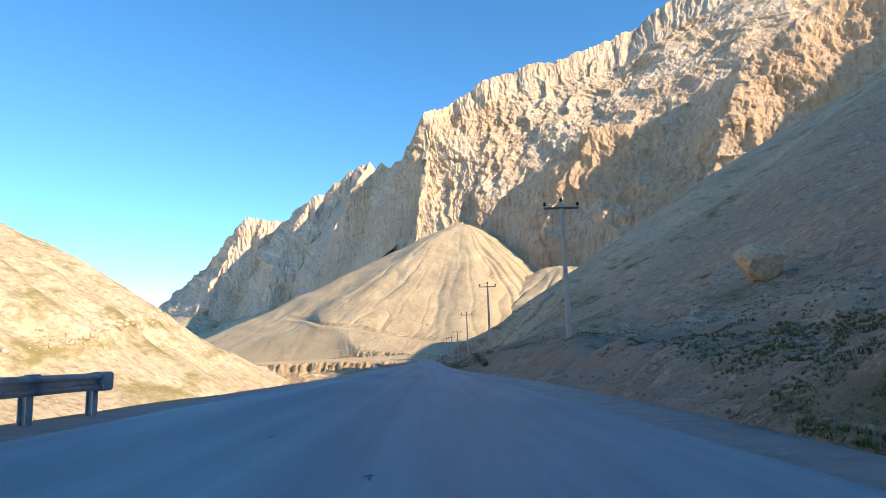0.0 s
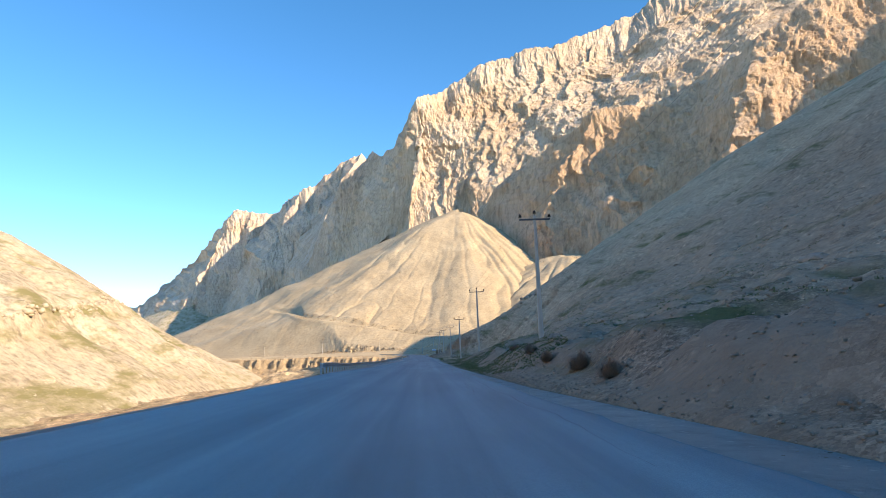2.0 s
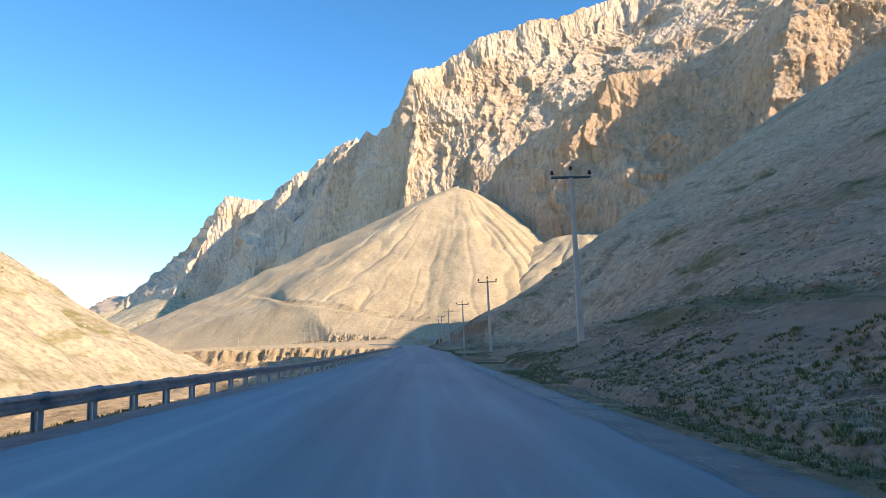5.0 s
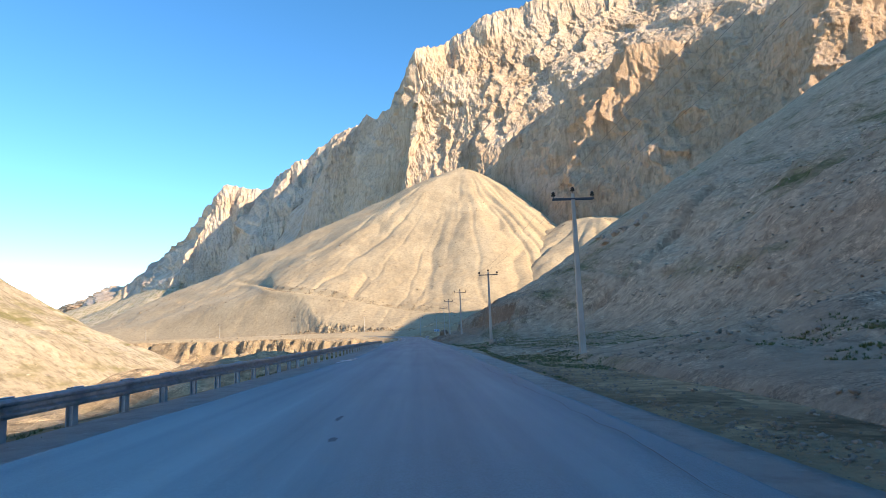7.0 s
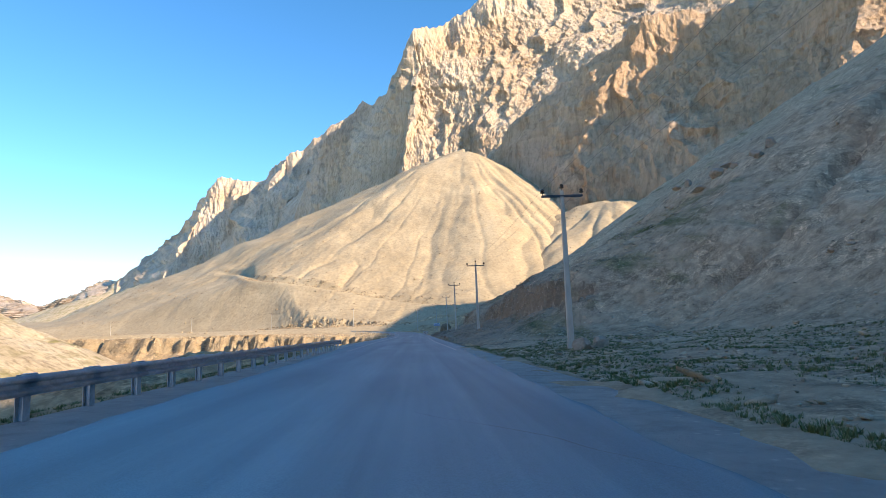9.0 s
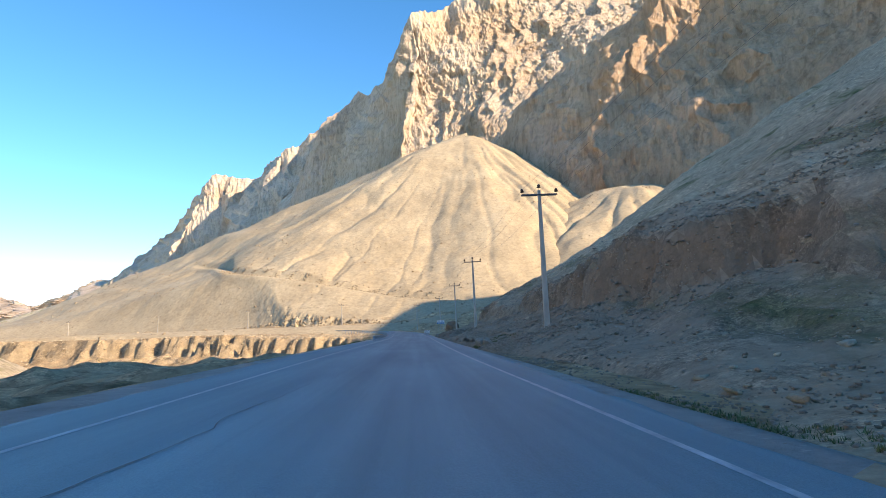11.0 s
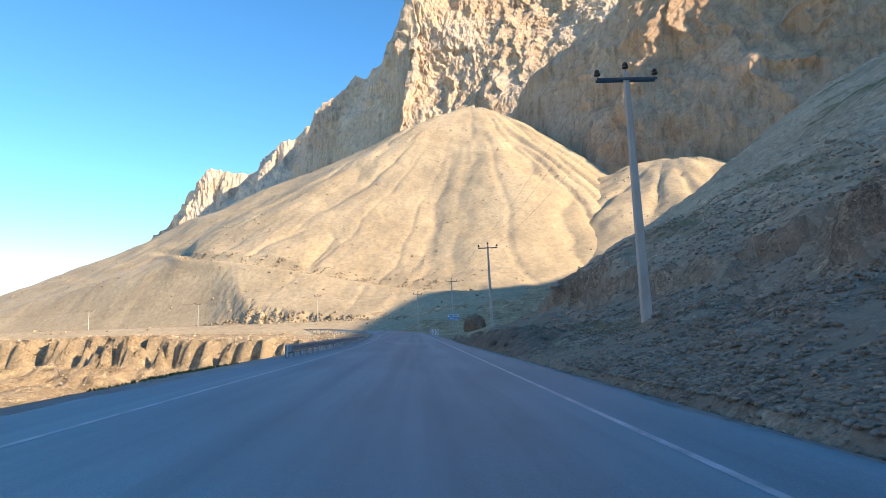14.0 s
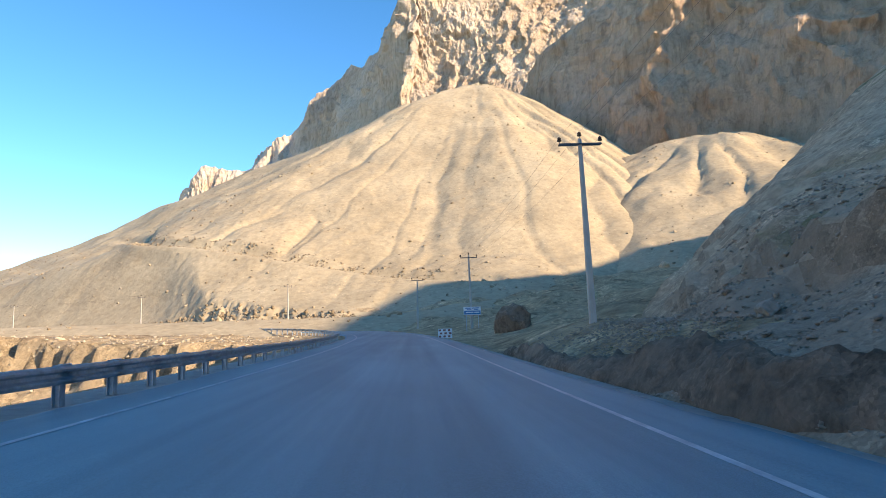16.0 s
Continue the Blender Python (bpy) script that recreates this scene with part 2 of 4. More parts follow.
def banked(x, y):
    """How far the left half of the road is raised above its right half."""
    k = np.interp(y, [-200, -145, -100, -60, -45, 0, 32, 57, 130, 190, 215, 260, 300], [0.10, 0.10, 0.075, 0.048, 0.018, -0.015, 0.012, 0.036, 0.037, 0.037, 0.044, 0.03, 0.0])
    return k * np.clip(0.2 - x, 0, 9.0)


def right_edge(y):
    """Where the gravel of the right shoulder ends."""
    return np.interp(y, [-150, -118, -85, -60, 6, 35, 60, 100, 127, 185, 230], [5.8, 6.6, 4.0, 3.9, 3.8, 4.4, 5.0, 4.4, 4.1, 4.4, 4.5])


ROAD_LINE = curve_through(ROAD, 3.0)
RIGHT_TOE = [(6.4, -420), (6.3, -118), (4.6, -85), (4.4, -60), (5.6, -8), (9, 35), (10, 79), (7, 105), (4.6, 130), (4.7, 175), (4.6, 230), (4.6, 420)]
LEFT_TOE = [(-58, -420), (-60, -100), (-61, 50), (-63, 145), (-68, 220), (-80, 262), (-130, 310), (-300, 350), (-600, 380)]
BANK = [(-13, 262), (-24, 276), (-45, 286), (-72, 296), (-105, 306), (-190, 326), (-420, 348)]
CUT = [(12, 335), (-12, 346), (-45, 366), (-75, 383), (-122, 408), (-190, 438), (-300, 465)]
TRACK = [(-160, 520, 44), (-119, 479, 39), (-98, 431, 32.5), (-54.5, 403, 23), (-12, 384, 15), (20, 366, 9)]


RILL = [(21.0, 95.0), (26.2, 96.6), (30.2, 96.4), (35.9, 98.1), (42.8, 102.0), (52, 107)]


def road_z(x, y):
    d, z, w = near_line(x, y, ROAD_LINE[::2])
    return d, z + banked(x, y), w


def left_verge(y):
    """Width of the dirt between the asphalt and the drop."""
    return np.interp(y, [-150, -130, -110, -64, -50, 0, 30, 60, 97, 127, 170, 190], [1.8, 1.3, 0.5, 0.5, 1.5, 2.0, 2.3, 2.1, 2.0, 0.9, 1.2, 1.9])


def ground_z(x, y):
    d, zr, w = road_z(x, y)
    left, right = np.maximum(d - w - left_verge(y), 0), np.maximum(-d - w - 1.0, 0)
    n = fbm(x / 9, y / 9, 0, 4, 3)
    # the verge, then the drop to the river bed
    z = zr - 0.10 - 0.03 * np.clip(np.abs(d) - w, 0, 3) + 0.10 * n * smooth(0.3, 3, np.abs(d) - w)
    bed = -8.0 + 1.0 * fbm(x / 25, y / 25, 0, 4, 5)
    drop = zr - 0.4 - 0.62 * left - 0.9 * smooth(0, 10, left) * (1 + n) + 1.0 * n * smooth(1, 8, left)
    low = smax(drop, bed, 3.0)
    # a lumpy bench beside the road before the bend
    bench = -1.5 - 0.035 * left + 1.1 * fbm(x / 13, y / 13, 0, 4, 7)
    flat = smooth(88, 112, y) * smooth(214, 196, y + 0.3 * left) * smooth(52, 40, left)
    low = low * (1 - flat) + smax(low, bench, 0.8) * flat
    bd, = near_line(x, y, BANK)
    flute = 1.2 * ridged(x / 11, y / 11, 0, 3, 9) + 1.0 + 1.5 * fbm(x / 4, y / 4, 0, 3, 11) + 0.5 * ridged(x / 3.3, y / 6, 0, 2, 13) + 1.6 * fbm(x / 6, y / 4, 0, 4, 18, 0.6) + 1.7 * fbm(x / 2.6, y / 2.6, 0, 4, 14, 0.6)
    terrace = 0.4 * smooth(-17, -2, -bd + flute - 3.4) + 0.6 * smooth(-3.2, 0.4, -bd + flute - 3.4)
    inside = (d > 0)
    low = low - 1.3 * (1 - np.abs(vnoise(x / 9, y / 22, 0, 15))) ** 3 * smooth(-2, -8, -bd) * smooth(40, 24, bd) * smooth(4, 12, left) + 0.4 * fbm(x / 3, y / 3, 0, 3, 16) * smooth(3, 9, left)
    on_left = np.where(inside, low * (1 - terrace) + (zr - 0.5 + 0.35 * n) * terrace, z)
    z = np.where(inside, z * (1 - smooth(0, 3, left)) + on_left * smooth(0, 3, left), z)
    # rising ground between the hill's nose and the scree
    up = np.clip(right - 4, 0, 160) * smooth(-120, -20, x)
    open_side = smooth(215, 265, y + 0.15 * x)
    z = np.where(inside, z, z + 1.5 * smooth(0, 5, right) * smooth(185, 215, y) * (1 - 0.8 * smooth(232, 256, y)))
    z = np.where(inside, z, z + (0.17 * up + (0.6 * n + 1.0 * fbm(x / 14, y / 14, 0, 4, 12)) * smooth(0, 10, up)) * open_side)
    return z


def right_hill_z(x, y):
    d, = near_line(x, y, RIGHT_TOE)
    d = -d
    wob = 3.5 * fbm(x / 55, y / 70, 0, 3, 21) + 1.2 * fbm(x / 14, y / 16, 0, 4, 22)
    rough = 0.34 * fbm(x / 3, y / 3, 0, 5, 23, 0.6)
    # furrows slanting up the first stretch
    rough = rough + 0.55 * (ridged((0.75 * x - 0.5 * y) / 5.5, (x + 1.5 * y) / 60, 0, 3, 19) - 1.1) * smooth(-20, -60, y) * smooth(26, 14, x)
    # a torn bank above the debris along the last stretch
    torn = smooth(92, 110, y)
    brow = 8.4 + 1.6 * vnoise(y / 13, 0.5, 0, 25) + 2.6 * (1 - np.abs(vnoise(y / 5.5 + 0.06 * x, 0.5, 0, 26))) ** 5
    tall = 2.4 + 2.0 * np.exp(-((y - 124) / 20) ** 2)
    bank = tall * smooth(brow - 0.4, brow + 0.5 + 0.35 * tall, d + 0.8 * fbm(x / 2.0, y / 2.0, 0, 4, 28, 0.62)) * (0.8 + 0.4 * vnoise(y / 17, 0.1, 0, 29))
    early = smooth(30, -40, y)
    dd = np.where(d > 0, d, 4 * d)

    def bend(at, soft):
        """Zero before at, then rising by one a metre."""
        return soft * np.logaddexp(0, (d - at) / soft)

    kerb = 0.95 * smooth(0.3, 3.0 + 4 * smooth(-50, -10, y), d + 0.7 * vnoise(y / 5, 0.2, 0, 27))
    first = 0.05 + kerb + 0.20 * dd + 0.31 * bend(27, 3) + 0.0003 * np.maximum(d - 60, 0) ** 2
    second = 0.1 + 0.2 * dd + 0.40 * bend(13, 2) + 0.0004 * np.maximum(d - 70, 0) ** 2
    third = 0.1 + 0.25 * dd + 0.11 * bend(5, 1) + 0.21 * bend(11, 2) + bank + 0.0006 * np.maximum(d - 60, 0) ** 2
    body = first * early + (second * (1 - torn) + third * torn) * (1 - early) + 0.6 * wob * smooth(6, 40, d) + rough * smooth(0, 4, d)
    # the mountain that shades the valley, rising out of the slope further up
    body = body + 1.1 * np.maximum(x - (120 + 0.72 * (np.minimum(y, 60) + 150)), 0)
    # an old erosion line across the slope
    rd, = near_line(x, y, RILL)
    body = body - 1.4 * np.exp(-(rd / 0.9) ** 2) + 0.4 * np.exp(-((rd - 2.2) / 1.2) ** 2)
    # a flat stony apron at the foot of the slope
    apron = smooth(22, 46, y) * smooth(116, 92, y)
    far_toe = 13.5 + 2.0 * vnoise(y / 20, 0.6, 0, 20)
    body = body * (1 - apron) + apron * (0.1 + 0.035 * d + 0.35 * rough + (body - 0.035 * d) * smooth(far_toe - 4, far_toe + 15, d) ** 0.7)
    nose = 5.2 + 0.95 * (x - 13.3) - 0.35 * (y - 224) + 0.5 * wob + 2 * rough
    body = smin(body, nose, 2.5)
    along = y + 0.728 * (x - 82)
    rise = np.interp(along, [20, 70, 110, 150, 184, 230, 280, 312, 325, 344, 371, 385, 450, 800], [16, 26, 22, 12, 7, 9, 11, 10.5, -2, -10, -13, -24, -90, -400])
    cap = rise + 0.524 * np.minimum(x, 330) - 0.3 * np.maximum(x - 330, 0) + 1.5 * fbm(x / 120, y / 120, 0, 3, 24) + 0.3 * wob
    # a further summit, whose shade lies on the cliffs
    return np.maximum(smin(body, cap, 3), 420 - 1.1 * np.hypot(x - 690, 0.7 * (y - 190)))


def left_step(y):
    return 13.0 + 0.14 * np.clip(y - 54, -110, 140) + 2.0 * vnoise(y / 30, 0.3, 0, 34)


def left_hill_z(x, y):
    d, = near_line(x, y, LEFT_TOE)
    wob = 5 * fbm(x / 60, y / 60, 0, 4, 31) + 1.4 * fbm(x / 15, y / 15, 0, 4, 32)
    gully = 1.8 * ridged(y / 22 + x / 90, x / 120, 0, 3, 33)
    body = -15.5 + 0.72 * d + wob * smooth(5, 40, d) - gully * smooth(8, 40, d)
    # a crumbling ledge of rock
    step = left_step(y)
    body = body + 3.6 * smooth(step - 1.0, step + 1.5, body + 1.2 * fbm(x / 4, y / 4, 0, 3, 36)) * (0.6 + 0.5 * vnoise(x / 9, y / 9, 0, 35)) - 2.0 * smooth(step - 16, step, body)
    crest = -4 - 0.553 * (x + 84) - 0.15 * (y - 235) + 0.5 * wob
    return smin(smin(body, crest, 8), 150 + 0.15 * d, 30)


APEX = (48.7, 592.0, 165.0)


def scree_base(x, y):
    dx, dy = x - APEX[0], APEX[1] - y
    r, th = np.hypot(dx, dy), np.arctan2(-dx, dy)      # th: 0 ahead of the cone, + to its left
    s = 0.70 - 0.10 * smooth(0.2, 0.8, th) - 0.16 * smooth(0.95, 1.66, th) + 0.05 * smooth(-0.2, -0.7, th)
    warp = fbm(x / 45, y / 45, 0, 3, 40)

    def gully(count, seed, sharpness, reach):
        return (1 - np.abs(vnoise(th * count + 0.35 * warp, r / reach, 0, seed))) ** sharpness

    wide, thin = gully(5, 41, 3, 260), gully(15, 42, 4, 170)
    rr = np.sqrt(r * r + 17.0 ** 2) - 4.5
    z = APEX[2] + 1.5 - s * rr + (s - 0.42) * np.maximum(r - 208, 0) * smooth(-0.25, 0.1, th) + 2.0 * np.exp(-r / 14)
    right_side = smooth(0.15, -0.25, th)
    z = z - ((1.4 + 2.2 * right_side) * wide + (0.5 + 2.6 * right_side) * thin) * smooth(6, 80, r) * smooth(300, 200, r)
    slant = fbm((x + 0.75 * (y - 400)) / 26, (y - 0.75 * x) / 110, 0, 3, 46)
    z = z + 0.8 * slant * smooth(25, 90, r) * smooth(-0.3, 0.1, th) - 2.2 * gully(10, 48, 4, 75) * smooth(80, 130, r) * smooth(235, 190, r) * smooth(0.12, 0.35, th) * smooth(1.1, 0.8, th) + 3.0 * fbm(x / 60, y / 60, 0, 2, 43) + 0.35 * fbm(x / 9, y / 9, 0, 5, 44, 0.6)
    z = smax(z, 6 + 0.05 * (y - 340) + 0 * x, 9) - 6 * smooth(330, 290, y)
    return z


TRACK = np.array(TRACK, float)
TRACK = curve_through(TRACK, 8)
TRACK[:, 2] = np.convolve(np.pad(scree_base(TRACK[:, 0], TRACK[:, 1]), 3, "edge"), np.ones(7) / 7, "valid") - 1.3


def scree_z(x, y):
    z = scree_base(x, y)
    cd, = near_line(x, y, CUT)
    fl = ridged(x / 1.3 + y / 7, y / 12, 0, 3, 45, 0.7)
    span = smooth(-4, -18, x) * smooth(-86, -50, x)
    keep = 0.45 * smooth(-0.5, 6 + 24 * (1 - span), cd * -1.0 + (1.3 * fl + 2.0 * fbm(x / 9, y / 9, 0, 4, 47)) * span) + 0.55 * smooth(0, 30, -cd)
    low = smooth(12, -14, x)
    z = np.where(z > 4.6, z * (1 - low) + (4.6 * (1 - keep) + z * keep) * low, z)
    td, tz = near_line(x, y, TRACK)
    bd, = near_line(x, y, BANK)
    z = z - 16 * smooth(-12, -3, bd)
    cut = smooth(-6.0, -2.8, td) * smooth(6.0, 2.8, td) * smooth(-150, -125, x)
    return z * (1 - cut) + tz * cut


def mound_z(x, y):
    dx, dy = x - 144, 492 - y
    r, th = np.hypot(dx, dy), np.arctan2(-dx, dy)
    rill = 1.3 - 1.6 * (1 - np.abs(vnoise(th * 5 + 0.3 * fbm(x / 30, y / 30, 0, 2, 54), r / 200, 0, 51))) ** 4
    z = 101 - 0.62 * np.sqrt(r * r + 32 ** 2) + 9 + 1.8 * (rill - 0.8) * smooth(20, 75, r)
    return z + 2.5 * fbm(x / 35, y / 35, 0, 3, 52) + 0.5 * fbm(x / 6, y / 6, 0, 3, 53)


def spaced(stops):
    """Even steps between stops: (value, step)."""
    out = []
    for (a, s), (b, _) in zip(stops[:-1], stops[1:]):
        out.append(np.arange(a, b, s))
    return np.concatenate(out + [[stops[-1][0]]])


def field(name, xs, ys, f, mat, label, category, above=None):
    X, Y = np.meshgrid(xs, ys)
    Z = f(X, Y)
    keep = None if above is None else above(X, Y, Z)
    return sheet_mesh(name, X.T[:, ::1], Y.T, Z.T, mat, label, category, None if keep is None else keep.T)


# ---------------------------------------------------------------- ground, hills, scree
gx = spaced([(-4500, 400), (-900, 60), (-420, 12), (-190, 2.5), (-110, 1.1), (-30, 0.7), (24, 1.5), (70, 4), (200, 14), (420, 70), (900, 400), (4500, 1)])
gy = spaced([(-4500, 400), (-600, 30), (-240, 6), (-160, 1.4), (230, 0.9), (345, 2.5), (420, 8), (700, 60), (1300, 300), (4800, 1)])
ground = field("ground", gx, gy, ground_z, VALLEY, "dry tan valley floor with a deep eroded river bed", "ground")
hx = spaced([(3.6, 0.4), (30, 0.7), (60, 1.8), (130, 4), (400, 12), (1050, 1)])
hy = spaced([(-420, 5), (-160, 0.9), (232, 1.2), (330, 4), (420, 1)])
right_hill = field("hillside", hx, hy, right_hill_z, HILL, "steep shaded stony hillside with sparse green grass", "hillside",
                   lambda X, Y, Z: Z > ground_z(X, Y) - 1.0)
lx = spaced([(-700, 10), (-300, 3.5), (-160, 1.6), (-40, 1)])
ly = spaced([(-420, 6), (-170, 1.6), (330, 4), (420, 1)])
left_hill = field("left_hillside", lx, ly, left_hill_z, LEFT_SOIL, "sunlit pale hillside with a rocky band and thin grass", "hillside",
                  lambda X, Y, Z: Z > -19)
sx = spaced([(-700, 6), (-420, 3), (-240, 1.3), (-85, 0.7), (5, 1.3), (130, 3), (180, 1)])
sy = spaced([(300, 2), (350, 0.9), (440, 1.4), (600, 3), (760, 1)])
scree = field("scree_cone", sx, sy, scree_z, SCREE, "sunlit tan scree cone with gullies below the cliff", "scree slope",
              lambda X, Y, Z: (Z > ground_z(X, Y) - 2.0) & (near_line(X, Y, BANK)[0] < -4))
mx = spaced([(40, 1.6), (290, 1)])
my = spaced([(330, 1.6), (560, 1)])
mound = field("scree_mound", mx, my, mound_z, SCREE, "smaller rounded scree mound with furrows under the cliff", "scree slope",
              lambda X, Y, Z: Z > ground_z(X, Y) - 2.0)

# ---------------------------------------------------------------- the cliffs
# each column of a wall, from the right to the left: foot, crest, how the face leans between them, how broken it is
MAIN_WALL = [((900, 640, 300), (1100, 1100, 1000), 1.1, 0.7), ((560, 560, 280), (984, 1100, 969), 1.1, 0.7), ((400, 560, 250), (709, 1100, 837), 1.1, 0.7),
             ((300, 590, 220), (539, 1080, 731), 1.1, 0.7), ((220, 640, 205), (461, 1050, 658), 1.1, 0.8), ((160, 690, 195), (313, 960, 562), 1.1, 0.85),
             ((112, 745, 175), (258, 935, 536), 1.2, 0.9), ((66, 790, 160), (158, 940, 516), 1.35, 1.0), ((20, 803, 165), (64, 930, 460), 1.4, 1.0),
             ((-14, 798, 165), (8, 872, 408), 1.2, 1.0), ((-45, 880, 138), (-28, 985, 385), 1.2, 0.8),
             ((-90, 970, 115), (-64, 1082, 384), 1.2, 0.8), ((-130, 1060, 105), (-82, 1145, 415), 1.2, 0.8), ((-185, 1120, 100), (-148, 1150, 358), 1.2, 0.8),
             ((-260, 1250, 100), (-206, 1200, 255), 1.2, 0.8), ((-433, 1800, 121), (-184, 2060, 721), 1.35, 1.0), ((-518, 1800, 108), (-403, 2060, 582), 1.35, 1.0), ((-737, 2230, 127), (-592, 2500, 608), 1.35, 1.0),
             ((-886, 2240, 139), (-763, 2520, 631), 1.35, 1.0), ((-1188, 2700, 168), (-1055, 2950, 537), 1.35, 1.0), ((-1329, 2720, 143), (-1300, 2980, 303), 1.35, 1.0), ((-1750, 3150, 120), (-2111, 3720, 215), 1.45, 1.0), ((-2250, 3500, 60), (-2900, 4050, 440), 1.45, 1.0)]
NEAR_WALL = [((640, 260, 60), (720, 330, 480), 1.2, 0.8), ((400, 345, 110), (470, 405, 372), 1.2, 0.8), ((310, 362, 118), (396, 420, 326), 1.2, 0.8),
             ((250, 384, 120), (334, 430, 287), 1.2, 0.9), ((215, 422, 115), (300, 500, 264), 1.2, 0.7), ((175, 450, 92), (256, 505, 250), 1.2, 0.8),
             ((135, 492, 85), (225, 514, 249), 1.3, 0.75), ((108, 518, 85), (192, 518, 246), 1.3, 0.75), ((92, 560, 100), (145, 572, 219), 1.2, 0.7),
             ((80, 600, 112), (104, 635, 198), 1.1, 0.6), ((70, 650, 130), (88, 700, 188), 1.0, 0.5)]


def cliff_sheet(wall, per_column, rows, deep):
    """A broken rock face through the columns; deep: metres of its far side."""
    foot, crest, leans, broken = (np.array(v, float) for v in zip(*wall))
    k = np.arange(len(foot))
    u = np.concatenate([np.linspace(a, a + 1, n, endpoint=False) for a, n in zip(k[:-1], per_column)] + [[k[-1]]])
    foot = np.stack([np.interp(u, k, foot[:, i]) for i in range(3)], -1)
    crest = np.stack([np.interp(u, k, crest[:, i]) for i in range(3)], -1)
    v = np.linspace(-0.4, 1.0, rows)
    lean, broken = np.interp(u, k, leans)[:, None], np.interp(u, k, broken)[:, None]
    hv = np.sign(v)[None] * np.abs(v)[None] ** lean
    P = np.empty((len(u), len(v), 3))
    for i in range(3):
        w = v[None] if i == 2 else hv
        P[..., i] = foot[:, None, i] + (crest - foot)[:, None, i] * w
    along = np.gradient(foot[:, :2], axis=0)
    along = along / np.linalg.norm(along, axis=1, keepdims=True)
    for _ in range(30):
        along[1:-1] = (along[:-2] + along[1:-1] + along[2:]) / 3
    out = np.stack([-along[:, 1], along[:, 0]], -1)           # out of the face, towards the valley
    out = out / np.linalg.norm(out, axis=1, keepdims=True)
    far = np.clip((P[..., 1] - 900) / 1500, 0, 1.4)
    s = 1 + 1.6 * far
    x, y, z = (P[..., i] / s for i in range(3))

    def sharp(w, tall, seed, power=1.6):
        """Sharp ribs, -0.5 to 0.5."""
        bend = 0.6 * fbm(x / (2.6 * w), y / (2.6 * w), z / (2.0 * w), 3, seed + 5)
        return (1 - np.abs(vnoise(x / w + bend, y / w - bend, z / (w * tall) + 0.5 * bend, seed))) ** power - 0.55

    big = 1.3 * vnoise(x / 85, y / 85, z / 300, 61) + 0.6 * vnoise(x / 42, y / 42, z / 160, 67)
    rib, rib2, small = sharp(38, 5, 62), sharp(19, 5, 71), sharp(8, 5, 68)
    chunk = fbm(x / 22, y / 22, z / 60, 5, 63, 0.58)
    ledge = fbm(x / 120, y / 120, z / 15 + 0.9 * fbm(x / 70, y / 70, z / 60, 3, 64), 4, 65)
    tiny = fbm(x / 4, y / 4, z / 9, 3, 69, 0.6)
    body = smooth(-0.25, 0.4, v)[None] * smooth(1.02, 0.8, v)[None]
    crag = 0.35 + 0.65 * smooth(-0.4, 0.4, fbm(x / 70, y / 70, z / 90, 3, 77))
    push = s * broken * ((13 * big + 11 * rib) * (0.12 + 0.88 * body) + (crag * (8.0 * rib2 + 4.0 * small) + 4.5 * chunk + 1.6 * ledge + 1.7 * tiny) * (0.4 + 0.6 * body))
    P[..., 0] += out[:, None, 0] * push
    P[..., 1] += out[:, None, 1] * push
    P[..., 2] += s * broken * (4 * rib2 + 3.0 * small + 4 * chunk) * smooth(0.6, 1.0, v)[None]
    # the far side, falling away behind the crest
    back = P[:, -1:, :].repeat(8, 1)
    step = np.arange(1, 9)[None, :] * deep / 8
    back[..., 0] -= out[:, None, 0] * step
    back[..., 1] -= out[:, None, 1] * step
    back[..., 2] -= step * 0.9 - 5 * fbm(back[..., 0] / 25, back[..., 1] / 25, 0, 3, 66)
    return np.concatenate([P, back], 1)


def cliff(name, C, rock, label):
    ob = sheet_mesh(name, C[..., 0], C[..., 1], C[..., 2], rock, label, "cliff")
    me = ob.data
    me.polygons.foreach_set("use_smooth", np.zeros(len(me.polygons), bool))
    me.materials.append(HAZY_ROCK)
    me.materials.append(TALUS)                 # debris lying wherever the rock is flat enough
    nrm, mid = np.empty(len(me.polygons) * 3, np.float32), np.empty(len(me.polygons) * 3, np.float32)
    me.polygons.foreach_get("normal", nrm)
    me.polygons.foreach_get("center", mid)
    flat = np.abs(nrm.reshape(-1, 3)[:, 2]) > 0.86
    # faces beyond y 1120 take the rock with haze in its colour
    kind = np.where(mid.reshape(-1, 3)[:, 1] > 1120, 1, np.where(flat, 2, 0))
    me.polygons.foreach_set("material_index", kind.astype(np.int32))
    return ob


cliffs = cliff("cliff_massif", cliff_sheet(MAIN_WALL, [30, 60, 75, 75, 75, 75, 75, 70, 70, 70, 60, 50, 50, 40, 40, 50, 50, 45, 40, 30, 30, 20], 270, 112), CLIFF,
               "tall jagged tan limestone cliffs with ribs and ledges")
buttress = cliff("cliff_buttress", cliff_sheet(NEAR_WALL, [60, 45, 35, 35, 40, 35, 25, 30, 30, 35], 200, 40), BROWN_CLIFF,
                 "brown fluted rock buttress below the high cliffs")


